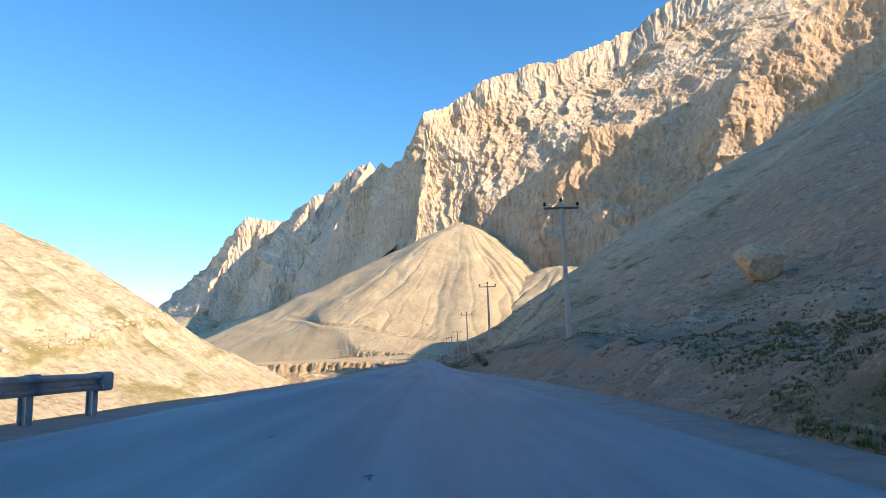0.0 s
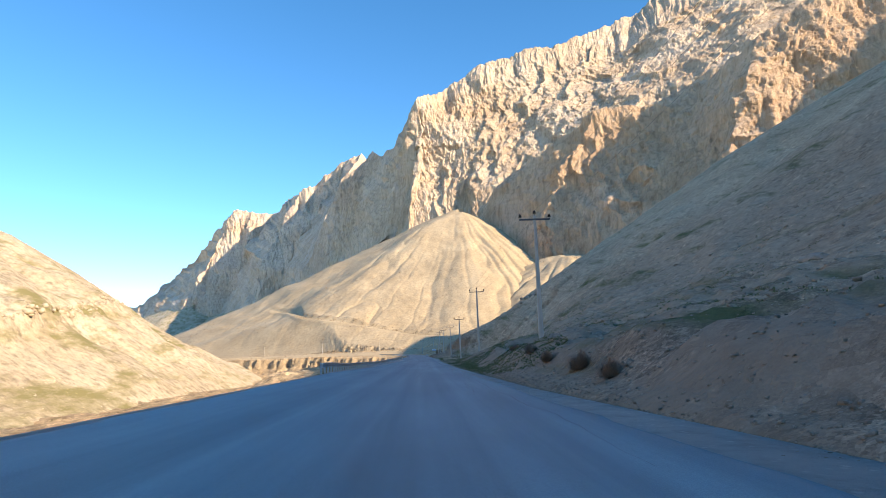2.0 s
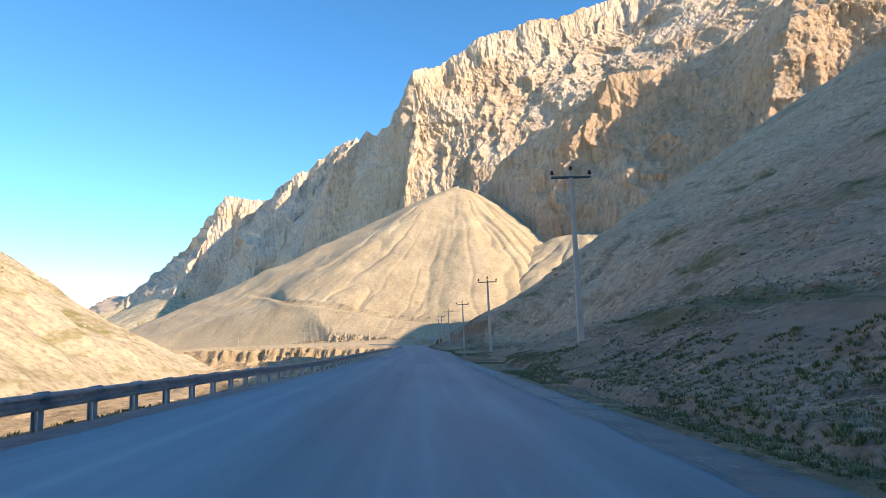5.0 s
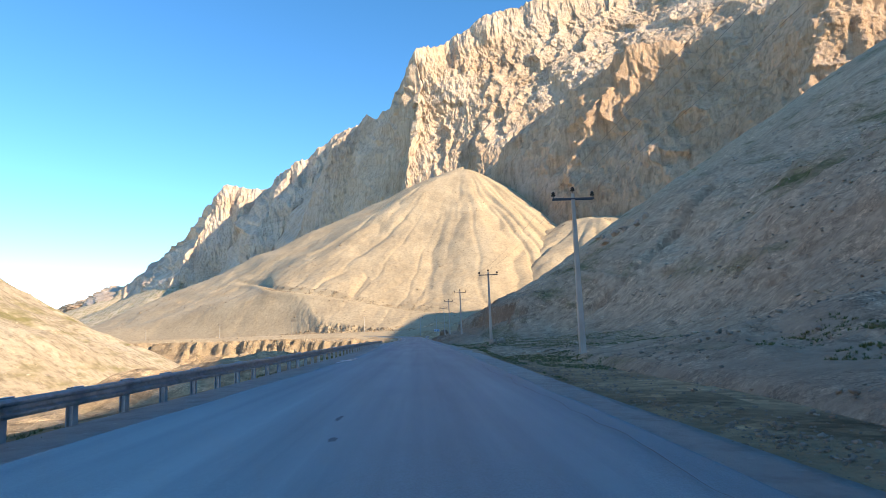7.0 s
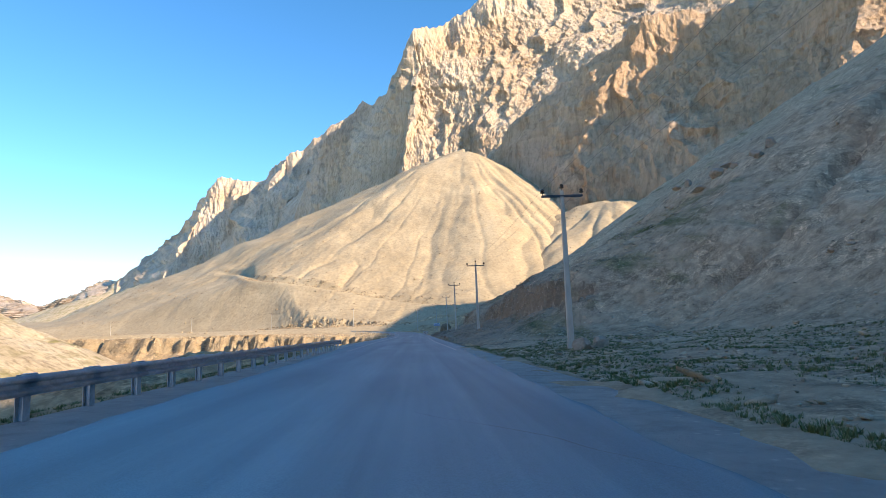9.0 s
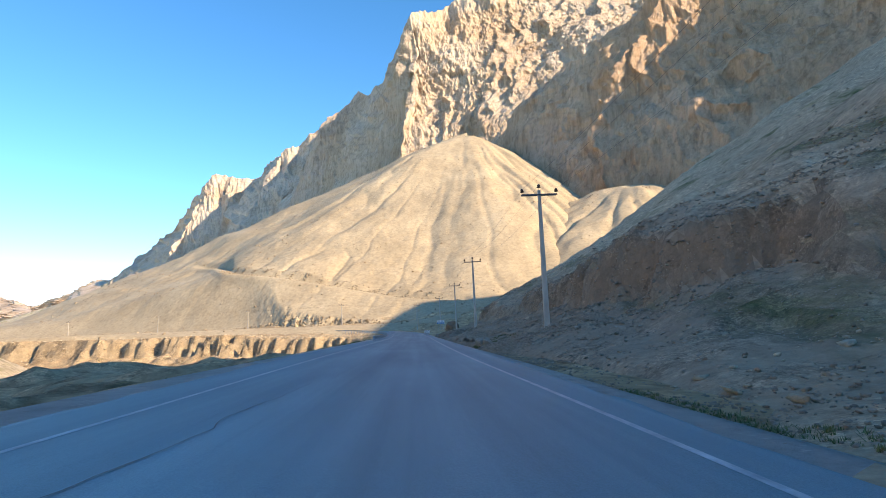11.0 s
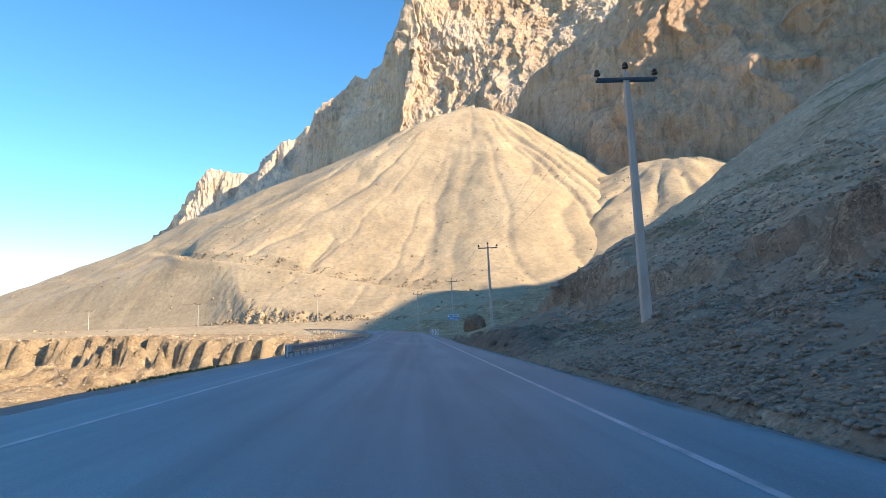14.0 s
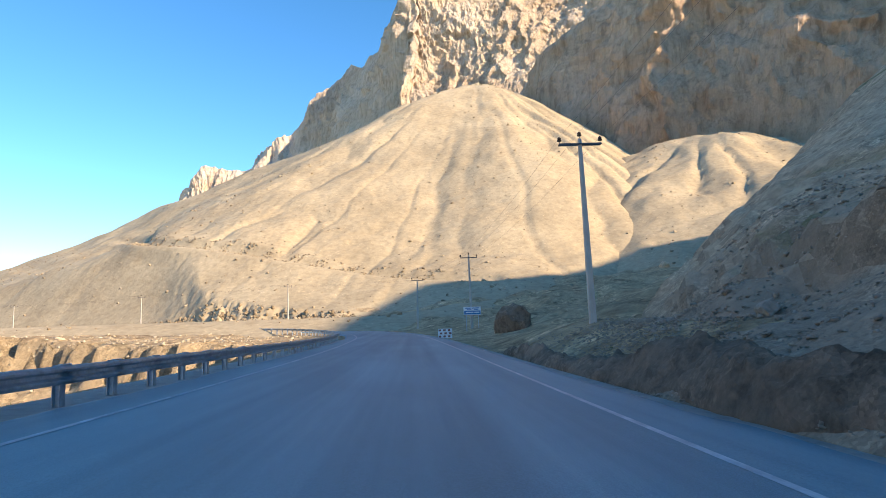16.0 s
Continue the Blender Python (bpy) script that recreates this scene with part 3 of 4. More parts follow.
def apron_sheet():
    """Pale debris between the far cliffs and the valley floor."""
    foot = curve_through([column[0] for column in MAIN_WALL[10:]], 25)
    d = np.gradient(foot[:, :2], axis=0)
    d /= np.linalg.norm(d, axis=1, keepdims=True)
    out = np.stack([-d[:, 1], d[:, 0]], -1)
    k = np.linspace(-0.15, 1, 50)[None]
    wide = 260 + 0.16 * (foot[:, 1:2] - 850)
    X, Y = foot[:, 0:1] + out[:, 0:1] * wide * k, foot[:, 1:2] + out[:, 1:2] * wide * k
    Z = 30 + foot[:, 2:3] * np.abs(1 - k) ** 1.3 * 1.12 - 34 * k + 7 * fbm(X / 90, Y / 90, 0, 4, 75) + 5 * ridged(foot[:, 1:2] / 60, k, 0, 2, 76)
    return X, Y, np.where(np.isfinite(Z), Z, 30 + foot[:, 2:3] * 1.3)


apron = sheet_mesh("debris_apron", *apron_sheet(), LEFT_SOIL, "pale debris slopes under the far cliffs", "scree slope")


# ---------------------------------------------------------------- road
def asphalt():
    m, t, b = material("asphalt")
    c = stretched(t, 1, 1, 1)
    lanes = noise_tex(t, stretched(t, 0.9, 0.012, 1), 1.0, 6, 0.6)
    patch = noise_tex(t, stretched(t, 0.5, 0.12, 1), 0.6, 6, 0.6)
    grit = noise_tex(t, c, 60, 4, 0.7)
    # lane wear, plus the blue of skylit shade put into the asphalt colour
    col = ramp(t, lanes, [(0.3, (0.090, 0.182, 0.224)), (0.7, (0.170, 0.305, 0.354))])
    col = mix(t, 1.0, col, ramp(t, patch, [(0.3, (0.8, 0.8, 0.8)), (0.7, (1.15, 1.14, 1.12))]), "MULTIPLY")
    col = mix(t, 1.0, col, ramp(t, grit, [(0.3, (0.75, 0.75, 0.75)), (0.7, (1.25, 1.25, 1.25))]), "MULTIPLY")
    t.links.new(col, b.inputs["Base Color"])
    b.inputs["Roughness"].default_value = 0.62
    b.inputs["Specular IOR Level"].default_value = 0.5
    t.links.new(bump(t, grit, 0.4, 0.01), b.inputs["Normal"])
    return m


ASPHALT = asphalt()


def ribbon(name, line, offsets, lift, mat, label, category):
    """A strip along a line, offsets to the right of it in units of its half width or metres."""
    d = np.gradient(line[:, :2], axis=0)
    d /= np.linalg.norm(d, axis=1, keepdims=True)
    right = np.stack([d[:, 1], -d[:, 0]], -1)
    X = line[:, 0:1] + right[:, 0:1] * offsets
    Y = line[:, 1:2] + right[:, 1:2] * offsets
    Z = line[:, 2:3] + lift + banked(X, Y)
    return sheet_mesh(name, X.T, Y.T, np.broadcast_to(Z, X.shape).T, mat, label, category)


fine_line = curve_through(ROAD, 1.0)
cross = np.concatenate([[-1.03, -1.0], np.linspace(-0.97, 0.97, 14), [1.0, 1.03]])
edge_rag = 0.10 * vnoise(fine_line[:, 1] / 1.7, 3.1)[:, None] * (np.abs(cross)[None] > 0.99)
offs = cross[None] * fine_line[:, 3:4] + edge_rag * np.sign(cross)[None]
lift = np.where(np.abs(cross) > 1.01, -0.12, 0.0)[None] + 0.03 * (1 - cross[None] ** 2)
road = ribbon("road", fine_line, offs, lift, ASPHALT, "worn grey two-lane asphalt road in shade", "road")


# ---------------------------------------------------------------- shoulders, lines, cracks
GRAVEL = earth("shoulder_gravel", (0.32, 0.315, 0.30), (0.39, 0.38, 0.36), (0.47, 0.455, 0.43), grain=1.2, pebble=5.0, contrast=0.45)
near = fine_line[(fine_line[:, 1] < 330) & (fine_line[:, 0] > -60)]
close = curve_through(ROAD, 0.35)
close = close[(close[:, 1] > -170) & (close[:, 1] < 260)]


def rag(line, seed, size):
    return size * fbm(line[:, 1] / 5.0, 0.7, 0, 7, seed, 0.62)[:, None]


k = np.linspace(0, 1, 7)[None]
broad = np.interp(close[:, 1], [-150, -118, -85, -60, 6, 35, 60, 100, 140, 230], [1.4, 2.8, 0.9, 1.0, 0.95, 1.3, 1.8, 0.7, 0.3, 0.5])[:, None]
right_shoulder = ribbon("shoulder", close, close[:, 3:4] - 0.3 + k * (broad + 0.3) + rag(close, 81, 0.3) * (k > 0.95), -0.012 - 0.03 * k * broad - 0.2 * (k > 0.95),
                        GRAVEL, "grey gravel road shoulder with broken edge", "road shoulder")
k = np.linspace(-1.9, 0.3, 6)[None]
k = k * np.where(k < 0, left_verge(close[:, 1:2]) / 2.1, 1)
left_shoulder = ribbon("shoulder", close, -close[:, 3:4] + k - rag(close, 82, 0.25) * (k <= k[:, :1]), -0.012 - 0.03 * np.clip(-k, 0, 9) - 0.25 * (k <= k[:, :1]) + 0 * close[:, :1],
                       GRAVEL, "grey gravel road shoulder with broken edge", "road shoulder")


def worn_paint():
    m, t, b = material("worn_road_paint")
    c = stretched(t, 1, 0.35, 1)
    wear = ramp(t, noise_tex(t, c, 3.2, 8, 0.7), [(0.32, (0, 0, 0)), (0.68, (1, 1, 1))])
    t.links.new(mix(t, wear, (0.24, 0.29, 0.33), (0.58, 0.61, 0.63)), b.inputs["Base Color"])
    b.inputs["Roughness"].default_value = 0.7
    return m


PAINT = worn_paint()
marked = near[near[:, 1] > 86]
for side, off in ((1, 3.85), (-1, -3.4)):
    o = off + np.array([[-0.05, 0.05]]) + (0 * marked[:, :1] if side > 0 else -0.45 * smooth(175, 215, marked[:, 1:2]))
    rise = 0.03 * (1 - (off / marked[:, 3:4]) ** 2) + 0.004
    line = ribbon("edge_line", marked, o, rise + 0 * marked[:, :1], PAINT, "worn white painted edge line", "road marking")

TAR = material("tar")[0]
TAR.node_tree.nodes["Principled BSDF"].inputs["Base Color"].default_value = (0.09, 0.10, 0.115, 1)
TAR.node_tree.nodes["Principled BSDF"].inputs["Roughness"].default_value = 0.75


def crack(x, y, length, turn, wide, seed):
    """A jagged tar-dark crack lying in the asphalt."""
    n = max(5, int(length / 0.25))
    t = np.linspace(0, 1, n)
    side = 0.12 * fbm(t * length / 2.2, seed * 1.7, 0, 4, seed) + turn * (t - 0.5) * length
    w = 0.55 * wide * (0.35 + 0.65 * np.abs(vnoise(t * length * 1.1, 0.4, 0, seed + 3))) * np.sin(np.pi * np.clip(t, 0.02, 0.98)) ** 0.4
    bm = bmesh.new()
    rows = []
    for i in range(n):
        px_, py_ = x + side[i], y + (t[i] - 0.5) * length
        z = 0.036 + float(banked(px_, py_))
        rows.append([bm.verts.new((px_ - w[i], py_, z)), bm.verts.new((px_ + w[i], py_, z))])
    for a, b in zip(rows[:-1], rows[1:]):
        bm.faces.new((a[0], a[1], b[1], b[0]))
    return part("crack", bm, TAR, road)


rng = random.Random(5)
for x, y, ln, tu, wd in ((0.05, -68, 15, 0.01, 0.035), (0.25, -52, 9, -0.02, 0.03), (2.0, -84, 9, 0.02, 0.025), (-0.6, -120, 10, 0.05, 0.03), (1.6, 52, 5, -0.5, 0.03),
                         (-1.9, -128, 8, 0.3, 0.05),
                         (2.62, -78, 46, -0.006, 0.03), (2.75, -20, 40, 0.002, 0.025), (2.5, 18, 30, 0.01, 0.03), (-2.6, 96, 18, 0.02, 0.03)):
    crack(x, y, ln, tu, wd, rng.randrange(1000))


WORN = material("worn_asphalt")[0]
# darker broken-out layer, with the same skylight blue in its colour
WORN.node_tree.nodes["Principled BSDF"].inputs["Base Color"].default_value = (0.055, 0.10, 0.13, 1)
WORN.node_tree.nodes["Principled BSDF"].inputs["Roughness"].default_value = 0.8


def pothole(x, y, a, b, seed):
    """A shallow ragged patch where the top layer has broken out."""
    bm = bmesh.new()
    ring = []
    for i in range(40):
        th = i / 40 * 2 * math.pi
        k_ = 1 + 0.5 * float(fbm(math.cos(th) * 1.6 + seed, math.sin(th) * 1.6, 0, 4, 7, 0.65))
        px_, py_ = x + a * k_ * math.cos(th), y + b * k_ * math.sin(th)
        ring.append(bm.verts.new((px_, py_, 0.034 + float(banked(px_, py_)))))
    c_ = bm.verts.new((x, y, 0.033 + float(banked(x, y))))
    for i in range(40):
        bm.faces.new((c_, ring[i], ring[(i + 1) % 40]))
    return part("pothole", bm, WORN, road)


for i, (x, y, a, b) in enumerate(((-1.63, 129.4, 0.11, 0.16), (-1.66, 126.0, 0.17, 0.14), (0.12, 134.8, 0.12, 0.16), (-1.55, 133.7, 0.06, 0.2), (1.37, 186.1, 0.10, 0.14), (1.36, 182.2, 0.16, 0.16), (-1.15, 8.5, 0.05, 0.2), (-1.35, 10.7, 0.04, 0.3), (-2.34, -121.9, 0.1, 0.25), (-0.14, -143.2, 0.07, 0.25), (-1.92, -140.3, 0.05, 0.2))):
    pothole(x, y, a, b, 3.7 * i)


# ---------------------------------------------------------------- guard rails
def metal(name, col, rough, metallic=0.85, wear=0.25):
    m, t, b = material(name)
    n = noise_tex(t, stretched(t, 1, 1, 1), 5, 6, 0.65)
    t.links.new(ramp(t, n, [(0.3, tuple(v * (1 - wear) for v in col)), (0.7, tuple(min(1, v * (1 + wear)) for v in col))]), b.inputs["Base Color"])
    b.inputs["Metallic"].default_value, b.inputs["Roughness"].default_value = metallic, rough
    return m


GALV = metal("galvanised_steel", (0.42, 0.46, 0.50), 0.45, 0.45)
DARK_STEEL = metal("dark_steel", (0.10, 0.10, 0.11), 0.6, 0.6)
W_PROFILE = [(0.00, 0.345), (0.045, 0.36), (0.083, 0.40), (0.083, 0.435), (0.012, 0.475), (0.012, 0.535), (0.083, 0.575), (0.083, 0.61), (0.045, 0.65), (0.0, 0.665)]


def rail_line(pts):
    """A line of x, y, z through the given feet."""
    return curve_through([(*p, 0.0) for p in pts], 1.0)[:, :3]


def walk_line(L, step):
    s = np.concatenate([[0], np.cumsum(np.linalg.norm(np.diff(L[:, :2], axis=0), axis=1))])
    q = np.arange(0, s[-1] + 1e-6, step)
    return np.stack([np.interp(q, s, L[:, i]) for i in range(3)], -1)


def guard_rail(L, label, ends):
    P = walk_line(L, 2.0)
    base = new("guard_rail")
    base.location = P[0]
    tagged(base, label, "guard rail", "guard rails beside the road")
    D = np.gradient(P[:, :2], axis=0)
    D /= np.linalg.norm(D, axis=1, keepdims=True)
    O = P - P[0]
    jig = random.Random(len(P))
    for i, (p, d) in enumerate(zip(O, D)):
        r = Vector((d[1], -d[0], 0))          # towards the road
        up = Vector((jig.uniform(-0.01, 0.01), jig.uniform(-0.01, 0.01), 1))
        turn = Matrix((Vector((d[0], d[1], 0)), -r, up)).transposed().to_4x4()
        bm = bmesh.new()
        for sx_, sy_, ox, oy in ((0.19, 0.012, 0, -0.06), (0.19, 0.012, 0, 0.06), (0.012, 0.108, 0, 0)):
            bmesh.ops.create_cube(bm, size=1, matrix=Matrix.Translation((ox, oy + 0.13, 0.12)) @ Matrix.Diagonal((sx_, sy_, 1.10, 1)))
        bm.transform(Matrix.Translation(Vector(p)) @ turn)
        part("post", bm, GALV, base)
        bm = bmesh.new()
        bmesh.ops.create_cube(bm, size=1, matrix=Matrix.Translation((0, 0.04, 0.515)) @ Matrix.Diagonal((0.36, 0.06, 0.35, 1)))
        bmesh.ops.bevel(bm, geom=bm.edges[:], offset=0.008, segments=1, affect="EDGES")
        bm.transform(Matrix.Translation(Vector(p)) @ turn)
        part("spacer", bm, GALV, base)
    for i in range(0, len(O) - 1, 2):
        j = min(i + 2, len(O) - 1)
        t_ = np.linspace(-0.06 if i else -0.12, 1.0, 9)
        bm = bmesh.new()
        rows = []
        for q in t_:
            f = i + q * (j - i)
            pos = np.array([np.interp(f, range(len(O)), O[:, c]) if f >= 0 else O[0, c] + f * (O[1, c] - O[0, c]) for c in range(3)])
            d = np.array([np.interp(f, range(len(D)), D[:, c]) for c in range(2)])
            lap = 0.004 if q < 0.06 else 0.0
            rows.append([bm.verts.new((pos[0] + d[1] * (dep + lap), pos[1] - d[0] * (dep + lap), pos[2] + h)) for dep, h in W_PROFILE])
        for a, b in zip(rows[:-1], rows[1:]):
            for u in range(len(W_PROFILE) - 1):
                bm.faces.new((a[u], b[u], b[u + 1], a[u + 1]))
        bmesh.ops.solidify(bm, geom=bm.faces[:], thickness=0.006)
        part("beam", bm, GALV, base)
    for at_end in ends:
        f = 0 if at_end == "start" else -1
        d = D[f] * (-1 if f == 0 else 1)
        bm = bmesh.new()
        bmesh.ops.create_cube(bm, size=1, matrix=Matrix.Translation((0.14, 0, 0.505)) @ Matrix.Diagonal((0.40, 0.15, 0.36, 1)))
        bmesh.ops.bevel(bm, geom=bm.edges[:], offset=0.03, segments=2, affect="EDGES")
        turn = Matrix((Vector((d[0], d[1], 0)), Vector((-d[1], d[0], 0)), Vector((0, 0, 1)))).transposed().to_4x4()
        bm.transform(Matrix.Translation(Vector(O[f]) + Vector((D[f][1], -D[f][0], 0)) * 0.04) @ turn)
        part("end_cap", bm, GALV, base, "blunt steel end cap")
    return base


rail_a = guard_rail(rail_line([(-5.9, -200, 0.62), (-5.8, -160, 0.62), (-5.74, -137.8, 0.66)]), "dull galvanised guard rail with blunt end", ["end"])
rail_b = guard_rail(rail_line([(-6.78, -61.6, 0.34), (-6.95, -54, 0.31), (-7.15, -45, 0.13), (-7.0, -25, 0.0), (-6.64, 2, -0.12), (-6.2, 20, 0.0), (-5.92, 35, 0.07), (-5.6, 57, 0.2), (-5.6, 96, 0.24)]),
                    "long galvanised W-beam guard rail on steel posts", ["start", "end"])
rail_c = guard_rail(rail_line([(-5.92, 183.6, 0.2), (-5.98, 208, 0.26), (-6.3, 232, 0.35), (-7.2, 255, 0.55), (-8.9, 273, 0.9), (-12.6, 289, 1.25), (-20, 305, 1.8), (-33, 319, 2.3), (-55, 331, 2.8)]),
                    "galvanised guard rail following the bend", ["start"])


# ---------------------------------------------------------------- power line
def concrete():
    m, t, b = material("pole_concrete")
    n = noise_tex(t, stretched(t, 1, 1, 0.3), 3, 8, 0.65)
    t.links.new(ramp(t, n, [(0.3, (0.36, 0.33, 0.29)), (0.6, (0.47, 0.44, 0.39)), (0.8, (0.53, 0.5, 0.45))]), b.inputs["Base Color"])
    b.inputs["Roughness"].default_value = 0.9
    t.links.new(bump(t, noise_tex(t, stretched(t, 1, 1, 1), 40, 5), 0.3, 0.01), b.inputs["Normal"])
    return m


CONCRETE = concrete()
INSULATOR = metal("brown_porcelain", (0.045, 0.03, 0.025), 0.25, 0.0)


def lathe(bm, profile, centre, n=10):
    rings = []
    for r, z in profile:
        rings.append([bm.verts.new((centre[0] + r * math.cos(i * 2 * math.pi / n), centre[1] + r * math.sin(i * 2 * math.pi / n), centre[2] + z)) for i in range(n)])
    for a, b in zip(rings[:-1], rings[1:]):
        for i in range(n):
            bm.faces.new((a[i], a[(i + 1) % n], b[(i + 1) % n], b[i]))
    bm.faces.new(rings[-1])
    bm.faces.new(rings[0][::-1])


ARM = 1.12


def utility_pole(tall):
    base = new("utility_pole")
    bm = bmesh.new()
    rows = []
    for i in range(9):
        f = i / 8
        a, b = (0.19 - 0.095 * f), (0.15 - 0.07 * f)
        c_ = 0.03
        ring = [(a - c_, -b), (a, -b + c_), (a, b - c_), (a - c_, b), (-a + c_, b), (-a, b - c_), (-a, -b + c_), (-a + c_, -b)]
        rows.append([bm.verts.new((x, y, -0.6 + (tall + 0.6) * f)) for x, y in ring])
    for p, q in zip(rows[:-1], rows[1:]):
        for i in range(8):
            bm.faces.new((p[i], p[(i + 1) % 8], q[(i + 1) % 8], q[i]))
    bm.faces.new(rows[-1])
    part("shaft", bm, CONCRETE, base)
    bm = bmesh.new()
    for oy in (-0.10, 0.10):
        bmesh.ops.create_cube(bm, size=1, matrix=Matrix.Translation((0, oy, tall - 0.30)) @ Matrix.Diagonal((2 * ARM + 0.1, 0.012, 0.09, 1)))
        bmesh.ops.create_cube(bm, size=1, matrix=Matrix.Translation((0, oy * 1.25, tall - 0.345)) @ Matrix.Diagonal((2 * ARM + 0.1, 0.05, 0.012, 1)))
    part("crossarm", bm, DARK_STEEL, base, "dark steel crossarm")
    for x, z in ((-ARM, tall - 0.26), (ARM, tall - 0.26), (0, tall + 0.02)):
        pin = bmesh.new()
        lathe(pin, [(0.016, -0.1), (0.016, 0.34)], (x, 0, z), 8)
        pin_ob = part("pin", pin, DARK_STEEL, base)
        bm = bmesh.new()
        lathe(bm, [(0.05, 0.12), (0.12, 0.14), (0.13, 0.2), (0.07, 0.24), (0.10, 0.27), (0.10, 0.31), (0.05, 0.36), (0.0201, 0.38)], (x, 0, z), 12)
        part("insulator", bm, INSULATOR, pin_ob, "dark brown insulator")
    return tagged(base, "tapered concrete power pole with steel crossarm and insulators", "utility pole", "power poles along the road")


def top_z(x, y):
    x, y = np.asarray(x, float), np.asarray(y, float)
    return np.maximum(np.maximum(ground_z(x, y), np.where(x > 3.7, right_hill_z(x, y), -99)), np.where(y > 300, np.maximum(scree_z(x, y), mound_z(x, y)), -99))


POLES = [(9.6, -159, 10.2), (9.8, -108.9, 9.3), (9.2, -60.8, 9.6), (9.3, -8, 9.9), (9.0, 35, 9.0), (8.95, 79, 8.9), (8.6, 128, 9.0), (8.6, 175.6, 9.5), (9.4, 229, 9.9),
         (8.0, 281.6, 9.9), (0.9, 306, 8.6), (-29.5, 349, 8.6), (-73.3, 372, 8.6), (-122.5, 398, 8.6), (-178, 424, 8.6), (-240, 446, 8.6)]
made, tops = {}, []
for i, (x, y, tall) in enumerate(POLES):
    a, b = POLES[max(i - 1, 0)], POLES[min(i + 1, len(POLES) - 1)]
    yaw = math.atan2(-(b[0] - a[0]), b[1] - a[1])
    m = pose(x, y, float(top_z(np.array([x]), np.array([y]))[0]), ((i * 37) % 7 - 3) * 0.2, ((i * 53) % 9 - 4) * 0.2, math.degrees(yaw))
    if tall in made:
        copy_thing(made[tall], m)
    else:
        made[tall] = utility_pole(tall)
        made[tall].matrix_basis = m
    tops.append([m @ Vector((dx, 0, tall + dz)) for dx, dz in ((-ARM, 0.08), (ARM, 0.08), (0, 0.36))])


def wire(k):
    pts = []
    for a, b in zip(tops[:-1], tops[1:]):
        p, q = a[k], b[k]
        for i in range(10):
            f = i / 10
            pts.append(p.lerp(q, f) - Vector((0, 0, 4 * f * (1 - f) * (p - q).length * 0.012)))
    bm = bmesh.new()
    rows = [[bm.verts.new(p + Vector((0.005 * math.cos(a), 0, 0.005 * math.sin(a)))) for a in (0.5, 2.6, 4.7)] for p in pts]
    for a, b in zip(rows[:-1], rows[1:]):
        for i in range(3):
            bm.faces.new((a[i], a[(i + 1) % 3], b[(i + 1) % 3], b[i]))
    me = bpy.data.meshes.new("power_wire")
    bm.to_mesh(me)
    bm.free()
    me.materials.append(DARK_STEEL)
    tagged(new("power_wire", me), "thin dark wire sagging between the poles", "power wire", "wires of the power line")


for k_ in range(3):
    wire(k_)


# ---------------------------------------------------------------- stones, boulders, grass
def stone_rock(name, a, b):
    m, t, s = material(name)
    geo = t.nodes.new("ShaderNodeNewGeometry")
    c = stretched(t, 1, 1, 1)
    tone = ramp(t, geo.outputs["Random Per Island"], [(0, a), (1, b)])
    fine = ramp(t, noise_tex(t, c, 2.6, 9, 0.68), [(0.3, (0.65, 0.64, 0.62)), (0.55, (1, 1, 1)), (0.75, (1.2, 1.2, 1.18))])
    t.links.new(mix(t, 1.0, tone, fine, "MULTIPLY"), s.inputs["Base Color"])
    s.inputs["Roughness"].default_value = 0.92
    t.links.new(bump(t, noise_tex(t, c, 4, 10, 0.7), 0.8, 0.2), s.inputs["Normal"])
    return m


STONE = stone_rock("loose_stone", (0.25, 0.205, 0.16), (0.42, 0.36, 0.29))
PALE_STONE = stone_rock("pale_stone", (0.40, 0.33, 0.23), (0.60, 0.52, 0.39))
SCREE_STONE = stone_rock("scree_stone", (0.26, 0.20, 0.13), (0.48, 0.39, 0.27))
BANK_EARTH = stone_rock("bank_earth", (0.22, 0.17, 0.11), (0.36, 0.285, 0.19))
BROWN_STONE = stone_rock("brown_boulder", (0.60, 0.45, 0.29), (0.60, 0.45, 0.29))

ICO = bmesh.new()
bmesh.ops.create_icosphere(ICO, subdivisions=1, radius=1.0)
ICO_V = np.array([v.co[:] for v in ICO.verts])
ICO_F = np.array([[v.index for v in f.verts] for f in ICO.faces])
ICO.free()


